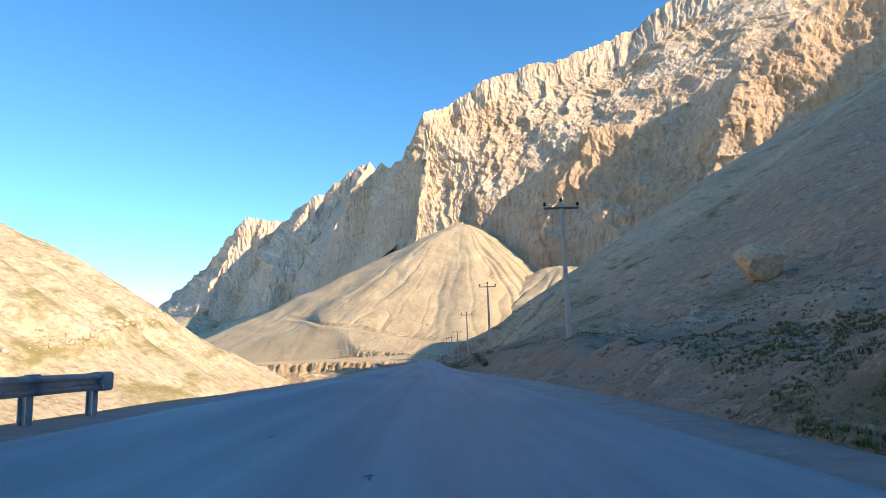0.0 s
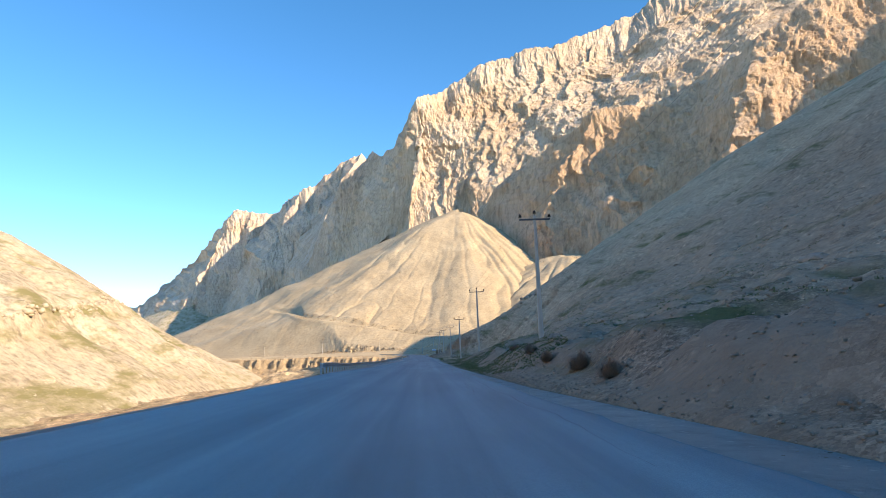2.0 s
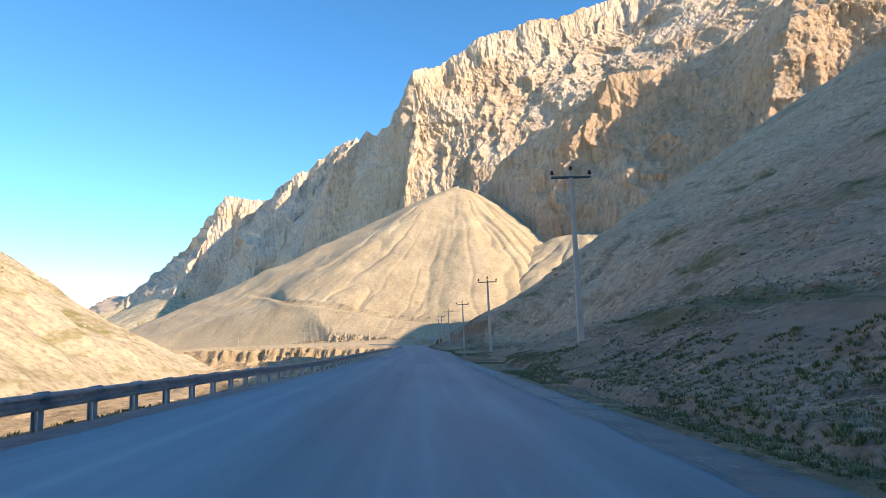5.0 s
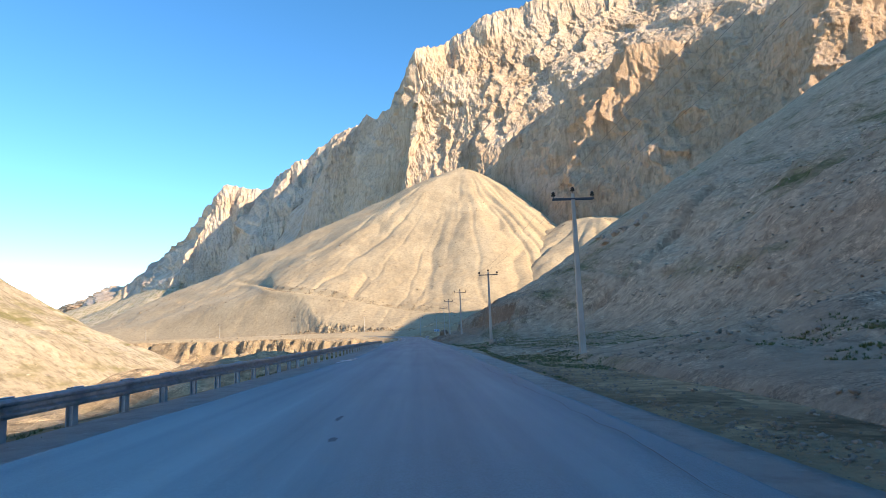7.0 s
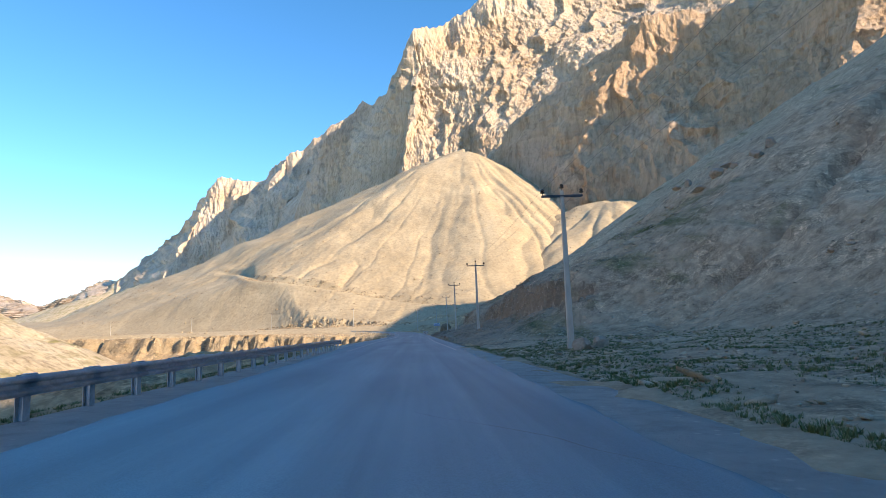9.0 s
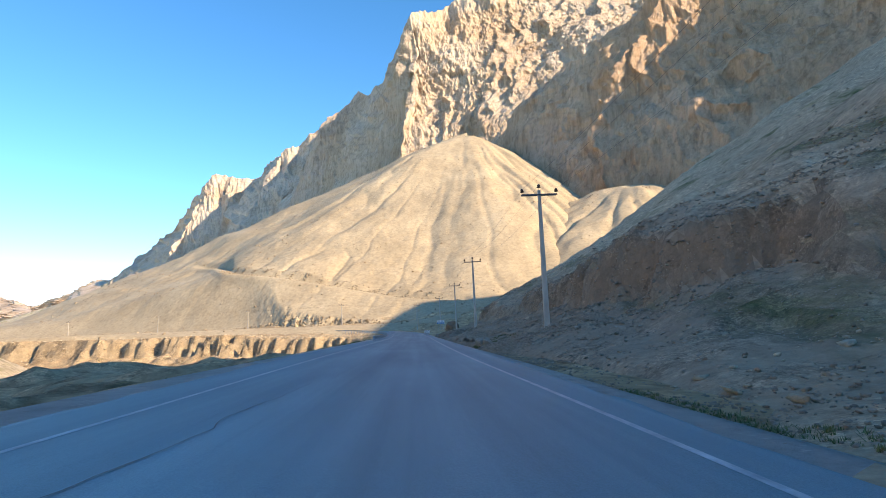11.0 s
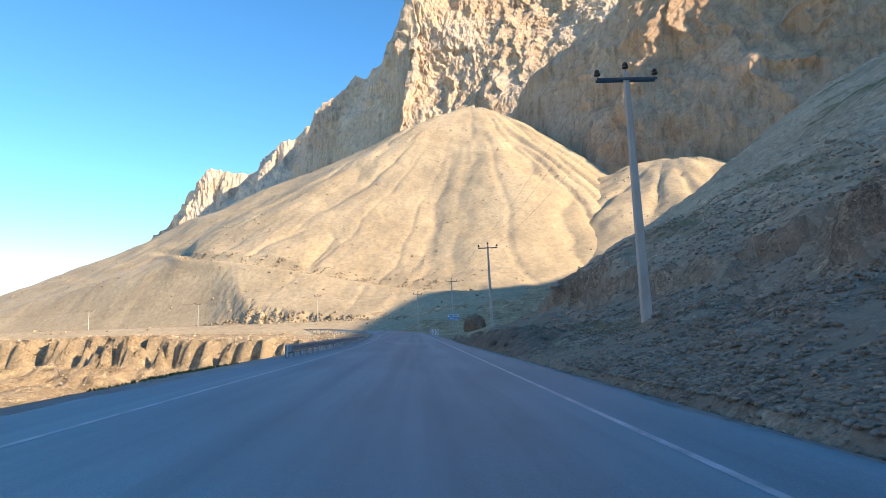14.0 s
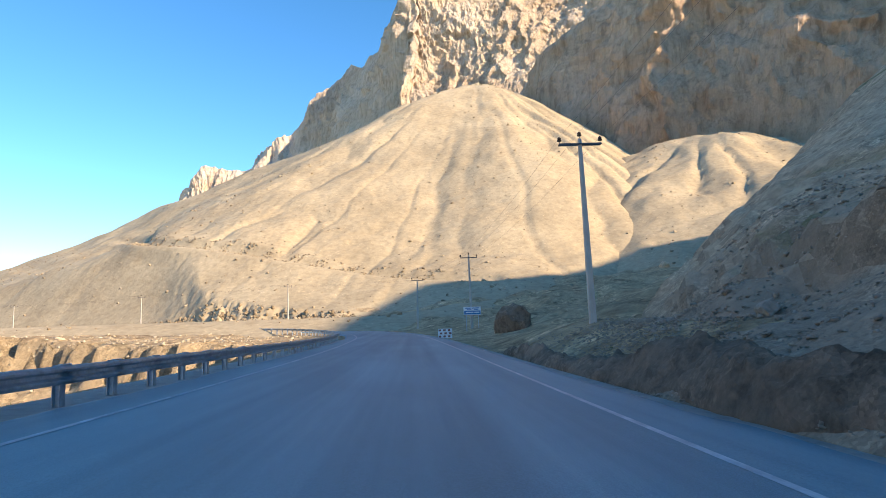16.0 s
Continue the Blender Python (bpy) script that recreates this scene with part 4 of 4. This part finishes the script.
def stones(name, x, y, size, z, mat, label, seed, flat=0.62, category="stones"):
    """Many loose angular stones as one mesh."""
    r = np.random.default_rng(seed)
    n = len(x)
    V = np.clip(ICO_V[None] * (1 + r.uniform(-0.52, 0.5, (n, len(ICO_V), 1))), -r.uniform(0.5, 1.0, (n, 1, 3)), r.uniform(0.45, 0.9, (n, 1, 3)))
    V = V * np.stack([r.uniform(0.8, 1.5, n), r.uniform(0.6, 1.1, n), flat * r.uniform(0.6, 1.2, n)], -1)[:, None]
    a = r.uniform(0, 2 * np.pi, n)
    c, s = np.cos(a)[:, None], np.sin(a)[:, None]
    tilt = r.uniform(-0.5, 0.5, n)[:, None]
    X, Y, Z = V[..., 0] * c - V[..., 1] * s, V[..., 0] * s + V[..., 1] * c, V[..., 2]
    X, Z = X * np.cos(tilt) - Z * np.sin(tilt), X * np.sin(tilt) + Z * np.cos(tilt)
    P = np.stack([X, Y, Z], -1) * (size / 2)[:, None, None] + np.stack([x, y, z + 0.12 * size], -1)[:, None]
    F = ICO_F[None] + (np.arange(n) * len(ICO_V))[:, None, None]
    me = bpy.data.meshes.new(name)
    co, f = P.reshape(-1, 3), F.reshape(-1, 3)
    me.vertices.add(len(co))
    me.vertices.foreach_set("co", co.ravel())
    me.loops.add(f.size)
    me.loops.foreach_set("vertex_index", f.ravel().astype(np.int32))
    me.polygons.add(len(f))
    me.polygons.foreach_set("loop_start", np.arange(0, f.size, 3, dtype=np.int32))
    me.update()
    me.validate()
    me.materials.append(mat)
    return tagged(new(name, me), label, category, kind="stuff")


def sizes(r, n, small, large, power=2.6):
    u = r.uniform(0, 1, n)
    return small * (1 - u * (1 - (large / small) ** (1 - power))) ** (1 / (1 - power))


r = np.random.default_rng(11)
# debris along the foot of the right hillside
n = 110000
y = r.uniform(-150, 232, n)
x = 4.3 + 34 * r.uniform(0, 1, n) ** 1.8
edge = right_edge(y) + 0.1
dens = 0.35 + 0.55 * vnoise(x / 5, y / 8, 0, 91) + 0.3 * vnoise(x / 2, y / 2, 0, 99) + 0.55 * smooth(85, 130, y) + 0.2 * smooth(-50, -75, y)
ok = (r.uniform(0, 1, n) < dens) & (x > edge)
x, y = x[ok], y[ok]
stones("loose_stones", x, y, np.minimum(sizes(r, len(x), 0.05, 0.36, 2.9), 0.07 + 0.035 * (x - 3.6)), top_z(x, y), STONE, "loose grey-brown stones and rubble on the hillside", 1)
n = 12000
y, x = r.uniform(-150, 235, n), 30 + 90 * r.uniform(0, 1, n) ** 1.5
ok = r.uniform(0, 1, n) < 0.3 + 0.7 * vnoise(x / 14, y / 14, 0, 92)
x, y = x[ok], y[ok]
stones("loose_stones", x, y, sizes(r, len(x), 0.15, 0.8), right_hill_z(x, y), STONE, "scattered stones on the upper hillside", 2)
n = 75000
y, x = r.uniform(112, 228, n), 4.7 + 27 * r.uniform(0, 1, n) ** 1.5
ok = r.uniform(0, 1, n) < 0.45 + 0.9 * vnoise(x / 5, y / 7, 0, 86)
x, y = x[ok], y[ok]
stones("rubble", x, y, np.minimum(sizes(r, len(x), 0.08, 0.40, 2.9), 0.03 * x), top_z(x, y), STONE, "pale broken rubble on the debris slope", 12, category="rubble")
# gravel spilled on the shoulders
n = 16000
y = r.uniform(-150, 240, n)
x = right_edge(y) - 0.9 + 1.3 * r.uniform(0, 1, n) ** 0.45
stones("gravel", x, y, sizes(r, n, 0.02, 0.11, 3.0), ground_z(x, y) + 0.05, STONE, "coarse grey gravel spilled along the road edge", 3, category="gravel")
# pale flat stones lying in the grass of the apron
n = 5200
y, x = r.uniform(28, 104, n), 5.2 + 22 * r.uniform(0, 1, n) ** 1.4
ok = r.uniform(0, 1, n) < 0.35 + 0.8 * vnoise(x / 4, y / 6, 0, 85)
x, y = x[ok], y[ok]
stones("apron_stones", x, y, sizes(r, len(x), 0.08, 0.55, 2.4), top_z(x, y), PALE_STONE, "pale flat stones lying among the grass", 13, 0.4)
# the rocky band and scattered stones of the left hill
n = 36000
y, x = r.uniform(-160, 300, n), r.uniform(-200, -64, n)
z = left_hill_z(x, y)
step = left_step(y) + 2
band = np.exp(-((z - step) / 2.2) ** 2)
ok = r.uniform(0, 1, n) < 0.05 + 0.9 * band * (0.6 + 0.6 * vnoise(y / 11, 0.2, 0, 93))
x, y, z, band = x[ok], y[ok], z[ok], band[ok]
stones("band_rocks", x, y, sizes(r, len(x), 0.5, 2.8, 2.2) * (0.4 + 0.8 * band), z, PALE_STONE, "pale weathered rocks cropping out of the hillside", 4, 0.9, "rocks")
# stones on the scree and on the terrace
n = 22000
x, y = r.uniform(-230, 175, n), r.uniform(318, 590, n)
z = top_z(x, y)
ok = (r.uniform(0, 1, n) < 0.35 + 0.5 * vnoise(x / 25, y / 25, 0, 94))
x, y, z = x[ok], y[ok], z[ok]
stones("scree_stones", x, y, sizes(r, len(x), 0.28, 1.5, 3.0), z, SCREE_STONE, "scattered pale stones on the scree", 5, 0.8)
n = 4500
x, y = r.uniform(-150, -10, n), r.uniform(255, 350, n)
z = ground_z(x, y)
ok = (z > -9)
stones("terrace_stones", x[ok], y[ok], sizes(r, ok.sum(), 0.2, 1.1), z[ok], PALE_STONE, "stones on the river terrace and bank", 6)


# eroded teeth of earth along the cut bank and above the track
t_ = r.uniform(0, 1, 900)
line_ = curve_through([(*p, 0.0, 0.0) for p in CUT[1:5]], 1.0)
k_ = (t_ * (len(line_) - 1)).astype(int)
x, y = line_[k_, 0] + r.normal(0, 0.6, 900), line_[k_, 1] + r.uniform(-1.0, 5.0, 900)
ok = (x < -14) & (x > -84)
x, y = x[ok], y[ok]
stones("bank_teeth", x, y, sizes(r, len(x), 0.5, 1.3, 2.4), scree_z(x, y), BANK_EARTH, "eroded brown earth ribs of the cut bank", 21, 1.5, "earth bank")
k_ = r.integers(int(0.42 * len(TRACK)), len(TRACK) - 2, 420)
x, y = TRACK[k_, 0] + r.normal(0, 3.0, 420), TRACK[k_, 1] + 4.8 + r.normal(0, 0.6, 420)
stones("bank_teeth", x, y, sizes(r, 420, 0.4, 1.1, 2.4), scree_z(x, y), BANK_EARTH, "eroded earth ribs above the cart track", 22, 1.4, "earth bank")


def boulder(x, y, wide, tall, seed, mat, label, sink=0.25):
    bm = bmesh.new()
    bmesh.ops.create_icosphere(bm, subdivisions=3, radius=1.0)
    for v in bm.verts:
        p = v.co.copy()
        cut = 1.0
        for k_ in range(9):
            a = Vector((math.sin(k_ * 2.4 + seed), math.cos(k_ * 1.7 + seed * 2), math.sin(k_ * 3.1 + seed * 3) * 0.8)).normalized()
            lim = 0.72 + 0.13 * math.sin(k_ * 5.3 + seed)
            d = p.dot(a)
            if d > lim:
                p -= a * (d - lim) * 0.9
        p *= 1 + 0.14 * noise.fractal(p * 2.6 + Vector((seed, 0, 0)), 1.0, 2.0, 4)
        v.co = Vector((p.x * wide / 2, p.y * wide * 0.42, p.z * tall / 2))
    me = bpy.data.meshes.new("boulder")
    bm.to_mesh(me)
    bm.free()
    me.materials.append(mat)
    ob = new("boulder", me)
    z = float(top_z(np.array([x]), np.array([y]))[0])
    ob.matrix_world = pose(x, y, z + tall * (0.5 - sink), 0, 0, seed * 40)
    return tagged(ob, label, "boulder")


boulder(28.2, -99.0, 4.6, 3.4, 1.3, BROWN_STONE, "large tan boulder lying on the grassy hillside", 0.12)
boulder(61.0, 345, 3.6, 3.4, 2.1, BROWN_STONE, "tan boulder standing on the scree foot", 0.1)
boulder(8.9, 76.4, 1.25, 0.85, 3.0, STONE, "pale boulder at the foot of a power pole")
boulder(10.0, 77.0, 1.0, 0.75, 4.2, STONE, "grey boulder at the foot of a power pole")
boulder(5.4, 139.2, 0.85, 0.42, 5.1, STONE, "flat pale boulder in the roadside rubble")
boulder(4.8, 132.1, 0.95, 0.6, 6.4, STONE, "pale boulder in the roadside rubble")
boulder(5.1, 131.7, 0.7, 0.7, 7.7, STONE, "grey boulder leaning on another in the rubble")
boulder(10.8, 139.2, 0.9, 0.5, 8.2, STONE, "grey boulder on the debris slope")
boulder(10.7, 155.0, 1.2, 0.6, 9.4, STONE, "small pale boulder on the debris slope")
boulder(33.0, -78.0, 2.2, 1.2, 2.7, STONE, "grey boulder half buried in the hillside")
boulder(30.0, -62.0, 2.4, 1.1, 3.6, STONE, "flat grey boulder half buried in the hillside")
boulder(13.6, 212.5, 1.1, 0.8, 4.9, STONE, "pale boulder on the dark earth bank")
boulder(10.5, 214.5, 0.9, 0.7, 5.8, STONE, "pale stone block on the dark earth bank")
for i, (x, y) in enumerate(((40.2, 118.5), (41.4, 115.2), (39.0, 120.6), (41.0, 121.5), (42.5, 118), (43.5, 116), (39.5, 133.8), (37.9, 123.3), (38.5, 128))):
    boulder(x, y, 1.2 + 0.4 * (i % 4), 0.8 + 0.3 * (i % 3), 1.7 * i, STONE, "grey rock of a small outcrop high on the hillside")


def leaf_green(name, a, b):
    m, t, s = material(name)
    geo = t.nodes.new("ShaderNodeNewGeometry")
    t.links.new(ramp(t, geo.outputs["Random Per Island"], [(0, a), (1, b)]), s.inputs["Base Color"])
    s.inputs["Roughness"].default_value = 0.75
    return m


GRASS = leaf_green("thin_grass", (0.065, 0.10, 0.028), (0.17, 0.18, 0.07))
TWIG = leaf_green("dry_twig", (0.20, 0.135, 0.10), (0.32, 0.225, 0.165))


def blades(name, x, y, z, tall, mat, label, seed, per=7, category="grass", spread=0.5, wide=0.045):
    """Tufts of thin blades as one mesh."""
    r = np.random.default_rng(seed)
    n = len(x) * per
    bx, by, bz = (np.repeat(v, per) for v in (x, y, z))
    h = np.repeat(tall, per) * r.uniform(0.5, 1.1, n)
    a, lean = r.uniform(0, 2 * np.pi, n), r.uniform(0.1, 1.0, n)
    ox, oy = r.normal(0, 0.10, n) * h / 0.25, r.normal(0, 0.10, n) * h / 0.25
    w = wide * h / 0.25 * r.uniform(0.5, 1.2, n)
    px_, py_ = -np.sin(a) * w, np.cos(a) * w
    tip = np.stack([bx + ox + np.cos(a) * lean * h * spread, by + oy + np.sin(a) * lean * h * spread, bz + h], -1)
    P = np.stack([np.stack([bx + ox - px_, by + oy - py_, bz - 0.04], -1), np.stack([bx + ox + px_, by + oy + py_, bz - 0.04], -1), tip], 1)
    me = bpy.data.meshes.new(name)
    me.vertices.add(n * 3)
    me.vertices.foreach_set("co", P.ravel())
    me.loops.add(n * 3)
    me.loops.foreach_set("vertex_index", np.arange(n * 3, dtype=np.int32))
    me.polygons.add(n)
    me.polygons.foreach_set("loop_start", np.arange(0, n * 3, 3, dtype=np.int32))
    me.update()
    me.materials.append(mat)
    return tagged(new(name, me), label, category, kind="stuff")


# low grass: the verge, the green stripes across the hillside
n = 130000
y = r.uniform(-150, 235, n)
x = right_edge(y) + 0.15 + (9 + 9 * np.exp(-((y - 70) / 30) ** 2)) * r.uniform(0, 1, n) ** 1.4
lush = vnoise(x / 3.5, y / 9, 0, 95) + 0.35 * vnoise(x / 1.2, y / 1.6, 0, 88) + 0.9 * np.exp(-((y - 72) / 26) ** 2) + 0.75 * np.exp(-((y + 128) / 22) ** 2) + 0.25 * np.exp(-((y + 35) / 20) ** 2) - 0.3 * smooth(6.5, 12, x) * (1 - np.exp(-((y - 70) / 35) ** 2))
edge_x = right_edge(y) + 0.15
lush = lush - 0.5 * smooth(98, 112, y) + 0.7 * smooth(0.9, 0.3, x - edge_x) * smooth(10, 25, y) * smooth(125, 100, y)
ok = lush > 0.42
x, y = x[ok], y[ok]
blades("verge_grass", x, y, top_z(x, y), sizes(r, len(x), 0.04, 0.09, 2.0), GRASS, "low green grass and weeds on the stony verge", 7, 12, spread=2.2, wide=0.07)
n = 90000
y, x = r.uniform(-150, 120, n), 12 + 60 * r.uniform(0, 1, n) ** 1.2
stripe = vnoise(x / 20 - y / 36, y / 60, 0, 96) + 0.5 * vnoise(x / 5, y / 12, 0, 97) + 0.3 * vnoise(x / 1.5, y / 2.5, 0, 89)
shelf = 1.4 * np.exp(-((x - 24.5 - 0.10 * (y + 100)) / 1.9) ** 2) * smooth(-88, -96, y) * smooth(-128, -118, y)
ok = stripe + shelf + 0.3 * np.exp(-((y + 32) / 24) ** 2) > 0.72
x, y = x[ok], y[ok]
blades("hill_grass", x, y, right_hill_z(x, y), sizes(r, len(x), 0.045, 0.09, 2.0), GRASS, "thin green grass in stripes across the hillside", 8, 9, spread=2.2, wide=0.07)
n = 16000
y = r.uniform(-60, 230, n)
x = np.interp(y, [-60, -48, 6, 35, 60, 97, 127, 235], [-6.5, -6.7, -6.1, -5.5, -5.2, -5.6, -7.0, -6.6]) - 3.5 * r.uniform(0, 1, n) ** 1.3
ok = (vnoise(x / 3, y / 8, 0, 98) + 0.4 * vnoise(x, y / 1.5, 0, 87)) > 0.05
x, y = x[ok], y[ok]
blades("verge_grass", x, y, ground_z(x, y), sizes(r, len(x), 0.04, 0.10, 2.0), GRASS, "low green grass along the left road edge", 9, 10, spread=2.2, wide=0.08)


# dark crumbling earth along the foot of the slope
DARK_EARTH = earth("dark_earth", (0.17, 0.122, 0.088), (0.23, 0.168, 0.122), (0.29, 0.22, 0.165), grain=1.6, pebble=3.5, rubble=6.0)


def earth_bank(y0, y1, wide, high, seed, step):
    ey, ek = np.arange(y0, y1, step), np.linspace(0, 1, 40)
    EY, EK = np.meshgrid(ey, ek)
    fade = smooth(y0, y0 + 14, EY) * smooth(y1, y1 - 8, EY)
    edge = right_edge(EY) + 0.05
    reach = wide * (0.75 + 0.5 * fbm(EY / 9, 0.9, 0, 4, seed + 2))
    EX = edge + reach * EK + 0.25 * fbm(EY / 2.5, 0.3, 0, 3, seed)
    swell = np.minimum(EK * 3.0, 1) * (1 - smooth(0.5, 1.0, EK))
    lump = 0.12 * fbm(EX / 0.55, EY / 0.55, 0, 4, seed + 1, 0.65) * smooth(0, 0.1, EK)
    EZ = top_z(EX, EY) + fade * (swell * high * (0.9 + 0.4 * fbm(EY / 11, EK * 1.2, 0, 4, seed + 3)) + lump) + 0.03 - 0.35 * (1 - fade) - 0.25 * smooth(0.9, 1.0, EK) - 0.3 * smooth(0.05, 0.0, EK)
    return sheet_mesh("earth_bank", EX, EY, EZ, DARK_EARTH, "crumbling dark brown earth and rubble along the road edge", "earth bank")


earth_bank(172, 234, 3.6, 0.55, 184, 0.16)


def earth_mound(x, y, wide, tall, seed):
    ob = boulder(x, y, wide, tall, seed, DARK_EARTH, "rounded mound of raw brown earth beside the road", 0.42)
    ob.name = ob.data.name = "earth_mound"
    return tagged(ob, category="earth mound")


earth_mound(10.4, 261.0, 5.0, 4.4, 3.3)


def dry_bush(x, y, wide, tall, seed):
    r = np.random.default_rng(seed)
    n = 5200
    a, e = r.uniform(0, 2 * np.pi, n), np.arcsin(r.uniform(0.05, 1, n))
    z0 = float(top_z(np.array([x]), np.array([y]))[0])
    L = r.uniform(0.35, 1.0, n) * (1 + 0.25 * np.sin(3 * a + seed))
    tip = np.stack([wide / 2 * np.cos(a) * np.cos(e) * L, wide / 2 * np.sin(a) * np.cos(e) * L, tall * np.sin(e) * L], -1)
    root = tip * r.uniform(0.3, 0.8, n)[:, None] + r.normal(0, 0.07, (n, 3)) * (1, 1, 0.5)
    side = np.stack([-np.sin(a), np.cos(a), 0 * a], -1) * 0.0065
    P = np.stack([root - side, root + side, tip], 1).reshape(-1, 3)
    me = bpy.data.meshes.new("dry_bush")
    me.from_pydata(P.tolist(), [], np.arange(n * 3).reshape(-1, 3).tolist())
    me.materials.append(TWIG)
    ob = new("dry_bush", me)
    ob.location = (x, y, z0 - 0.05)
    return tagged(ob, "low brown dry bush on the road verge", "bush", "dry bushes along the verge")


for i, (x, y, w_, h_) in enumerate(((6.3, -83.5, 1.5, 0.8), (6.0, -88.5, 1.2, 0.6), (6.4, -77, 1.3, 0.6), (6.6, -71, 1.1, 0.6), (7.2, -61, 1.3, 0.6), (5.0, 141.5, 0.7, 0.35), (4.9, 145, 0.7, 0.3),
                                    (5.1, 150, 0.8, 0.35), (4.9, 158, 0.8, 0.3), (5.1, 187, 0.9, 0.4), (5.0, 192, 0.9, 0.4), (-17, 175, 1.6, 0.9))):
    dry_bush(x, y, w_, h_, 100 + i)


# ---------------------------------------------------------------- sign and barrier at the bend
def plain(name, col, rough=0.6):
    m, t, s = material(name)
    n_ = noise_tex(t, stretched(t, 1, 1, 1), 4, 6, 0.6)
    t.links.new(ramp(t, n_, [(0.3, tuple(v * 0.82 for v in col)), (0.7, col)]), s.inputs["Base Color"])
    s.inputs["Roughness"].default_value = rough
    return m


WHITE, BLUE, RED = plain("sign_white", (0.72, 0.75, 0.76)), plain("sign_blue", (0.03, 0.19, 0.42)), plain("faded_red", (0.22, 0.09, 0.07))


def box(bm, cx, cy, cz, sx_, sy_, sz_, bev=0.0):
    made_ = bmesh.ops.create_cube(bm, size=1, matrix=Matrix.Translation((cx, cy, cz)) @ Matrix.Diagonal((sx_, sy_, sz_, 1)))
    if bev:
        edges = list({e for v in made_["verts"] for e in v.link_edges})
        bmesh.ops.bevel(bm, geom=edges, offset=bev, segments=2, affect="EDGES")


def road_sign(x, y):
    base = new("road_sign")
    z = float(top_z(np.array([x]), np.array([y]))[0])
    base.matrix_basis = pose(x, y, z, 0, 0, 4)
    for dx in (-0.8, 0.8):
        bm = bmesh.new()
        box(bm, dx, 0.05, 1.35, 0.06, 0.06, 3.3, 0.008)
        part("post", bm, GALV, base)
    bm = bmesh.new()
    box(bm, 0, 0, 2.45, 2.3, 0.03, 1.05, 0.01)
    board = part("board", bm, WHITE, base, "white sign board with a blue lower band")
    bm = bmesh.new()
    box(bm, 0, -0.020, 2.22, 2.2, 0.008, 0.48)
    part("band", bm, BLUE, board, "blue band")
    for cx, cz, w_, h_, mat in ((-0.5, 2.8, 0.8, 0.12, BLUE), (0.45, 2.8, 0.9, 0.12, BLUE), (-0.4, 2.6, 0.6, 0.08, BLUE), (0.5, 2.6, 0.6, 0.08, BLUE), (-0.35, 2.24, 1.0, 0.16, WHITE), (0.6, 2.24, 0.7, 0.16, WHITE)):
        bm = bmesh.new()
        box(bm, cx, -0.027 if mat is WHITE else -0.019, cz, w_, 0.006, h_)
        part("writing_bar", bm, mat, board)
    return tagged(base, "white and blue road sign on two steel posts", "road sign")


road_sign(7.9, 279.5)


def barrier(x, y):
    base = new("striped_barrier")
    base.matrix_basis = pose(x, y, float(top_z(np.array([x]), np.array([y]))[0]), 0, 0, -6)
    bm = bmesh.new()
    box(bm, 0, 0, 0.5, 1.5, 0.3, 1.06, 0.04)
    part("body", bm, WHITE, base, "white painted body")
    for row in range(3):
        for col in range(3):
            bm = bmesh.new()
            box(bm, -0.56 + 0.5 * col + 0.12 * (row % 2), -0.155, 0.2 + 0.33 * row, 0.26, 0.02, 0.2)
            part("stripe", bm, RED, base, "faded red stripe")
    return tagged(base, "white barrier with faded red stripes at the bend", "barrier")


barrier(3.5, 265.0)


# ---------------------------------------------------------------- a thin sheet of ice at the road edge
def ice_patch(y0, y1):
    m, t, b = material("pale_ice")
    c = stretched(t, 1, 1, 1)
    t.links.new(ramp(t, noise_tex(t, c, 3.5, 8, 0.7), [(0.38, (0.20, 0.29, 0.35)), (0.62, (0.58, 0.65, 0.70))]), b.inputs["Base Color"])
    b.inputs["Roughness"].default_value = 0.35
    t.links.new(bump(t, noise_tex(t, c, 9, 6, 0.65), 0.6, 0.02), b.inputs["Normal"])
    ys = np.arange(y0, y1, 0.12)
    f = (ys - y0) / (y1 - y0)
    mid_x = np.interp(ys, [30, 37.5, 40], [-4.5, -4.2, -3.85]) + 0.06 * fbm(ys / 1.1, 0.3, 0, 4, 111, 0.6)
    half = 0.22 * np.sin(np.pi * np.clip(f, 0.01, 0.99)) ** 0.7 * (1 + 0.5 * fbm(ys / 0.8, 0.9, 0, 4, 112, 0.6))
    bm = bmesh.new()
    rows = []
    for yy, mx, h in zip(ys, mid_x, half):
        lift_ = 0.03 + float(banked(mx, yy))
        rows.append([bm.verts.new((mx + o * h, yy, lift_ + up)) for o, up in ((-1, -0.012), (-0.8, 0.012), (0, 0.02), (0.8, 0.012), (1, -0.012))])
    for p, q in zip(rows[:-1], rows[1:]):
        for u in range(4):
            bm.faces.new((p[u], p[u + 1], q[u + 1], q[u]))
    me = bpy.data.meshes.new("ice_patch")
    bm.to_mesh(me)
    bm.free()
    me.materials.append(m)
    return tagged(new("ice_patch", me), "thin pale crust of ice along the asphalt edge", "ice patch")


ice_patch(33.5, 40.3)
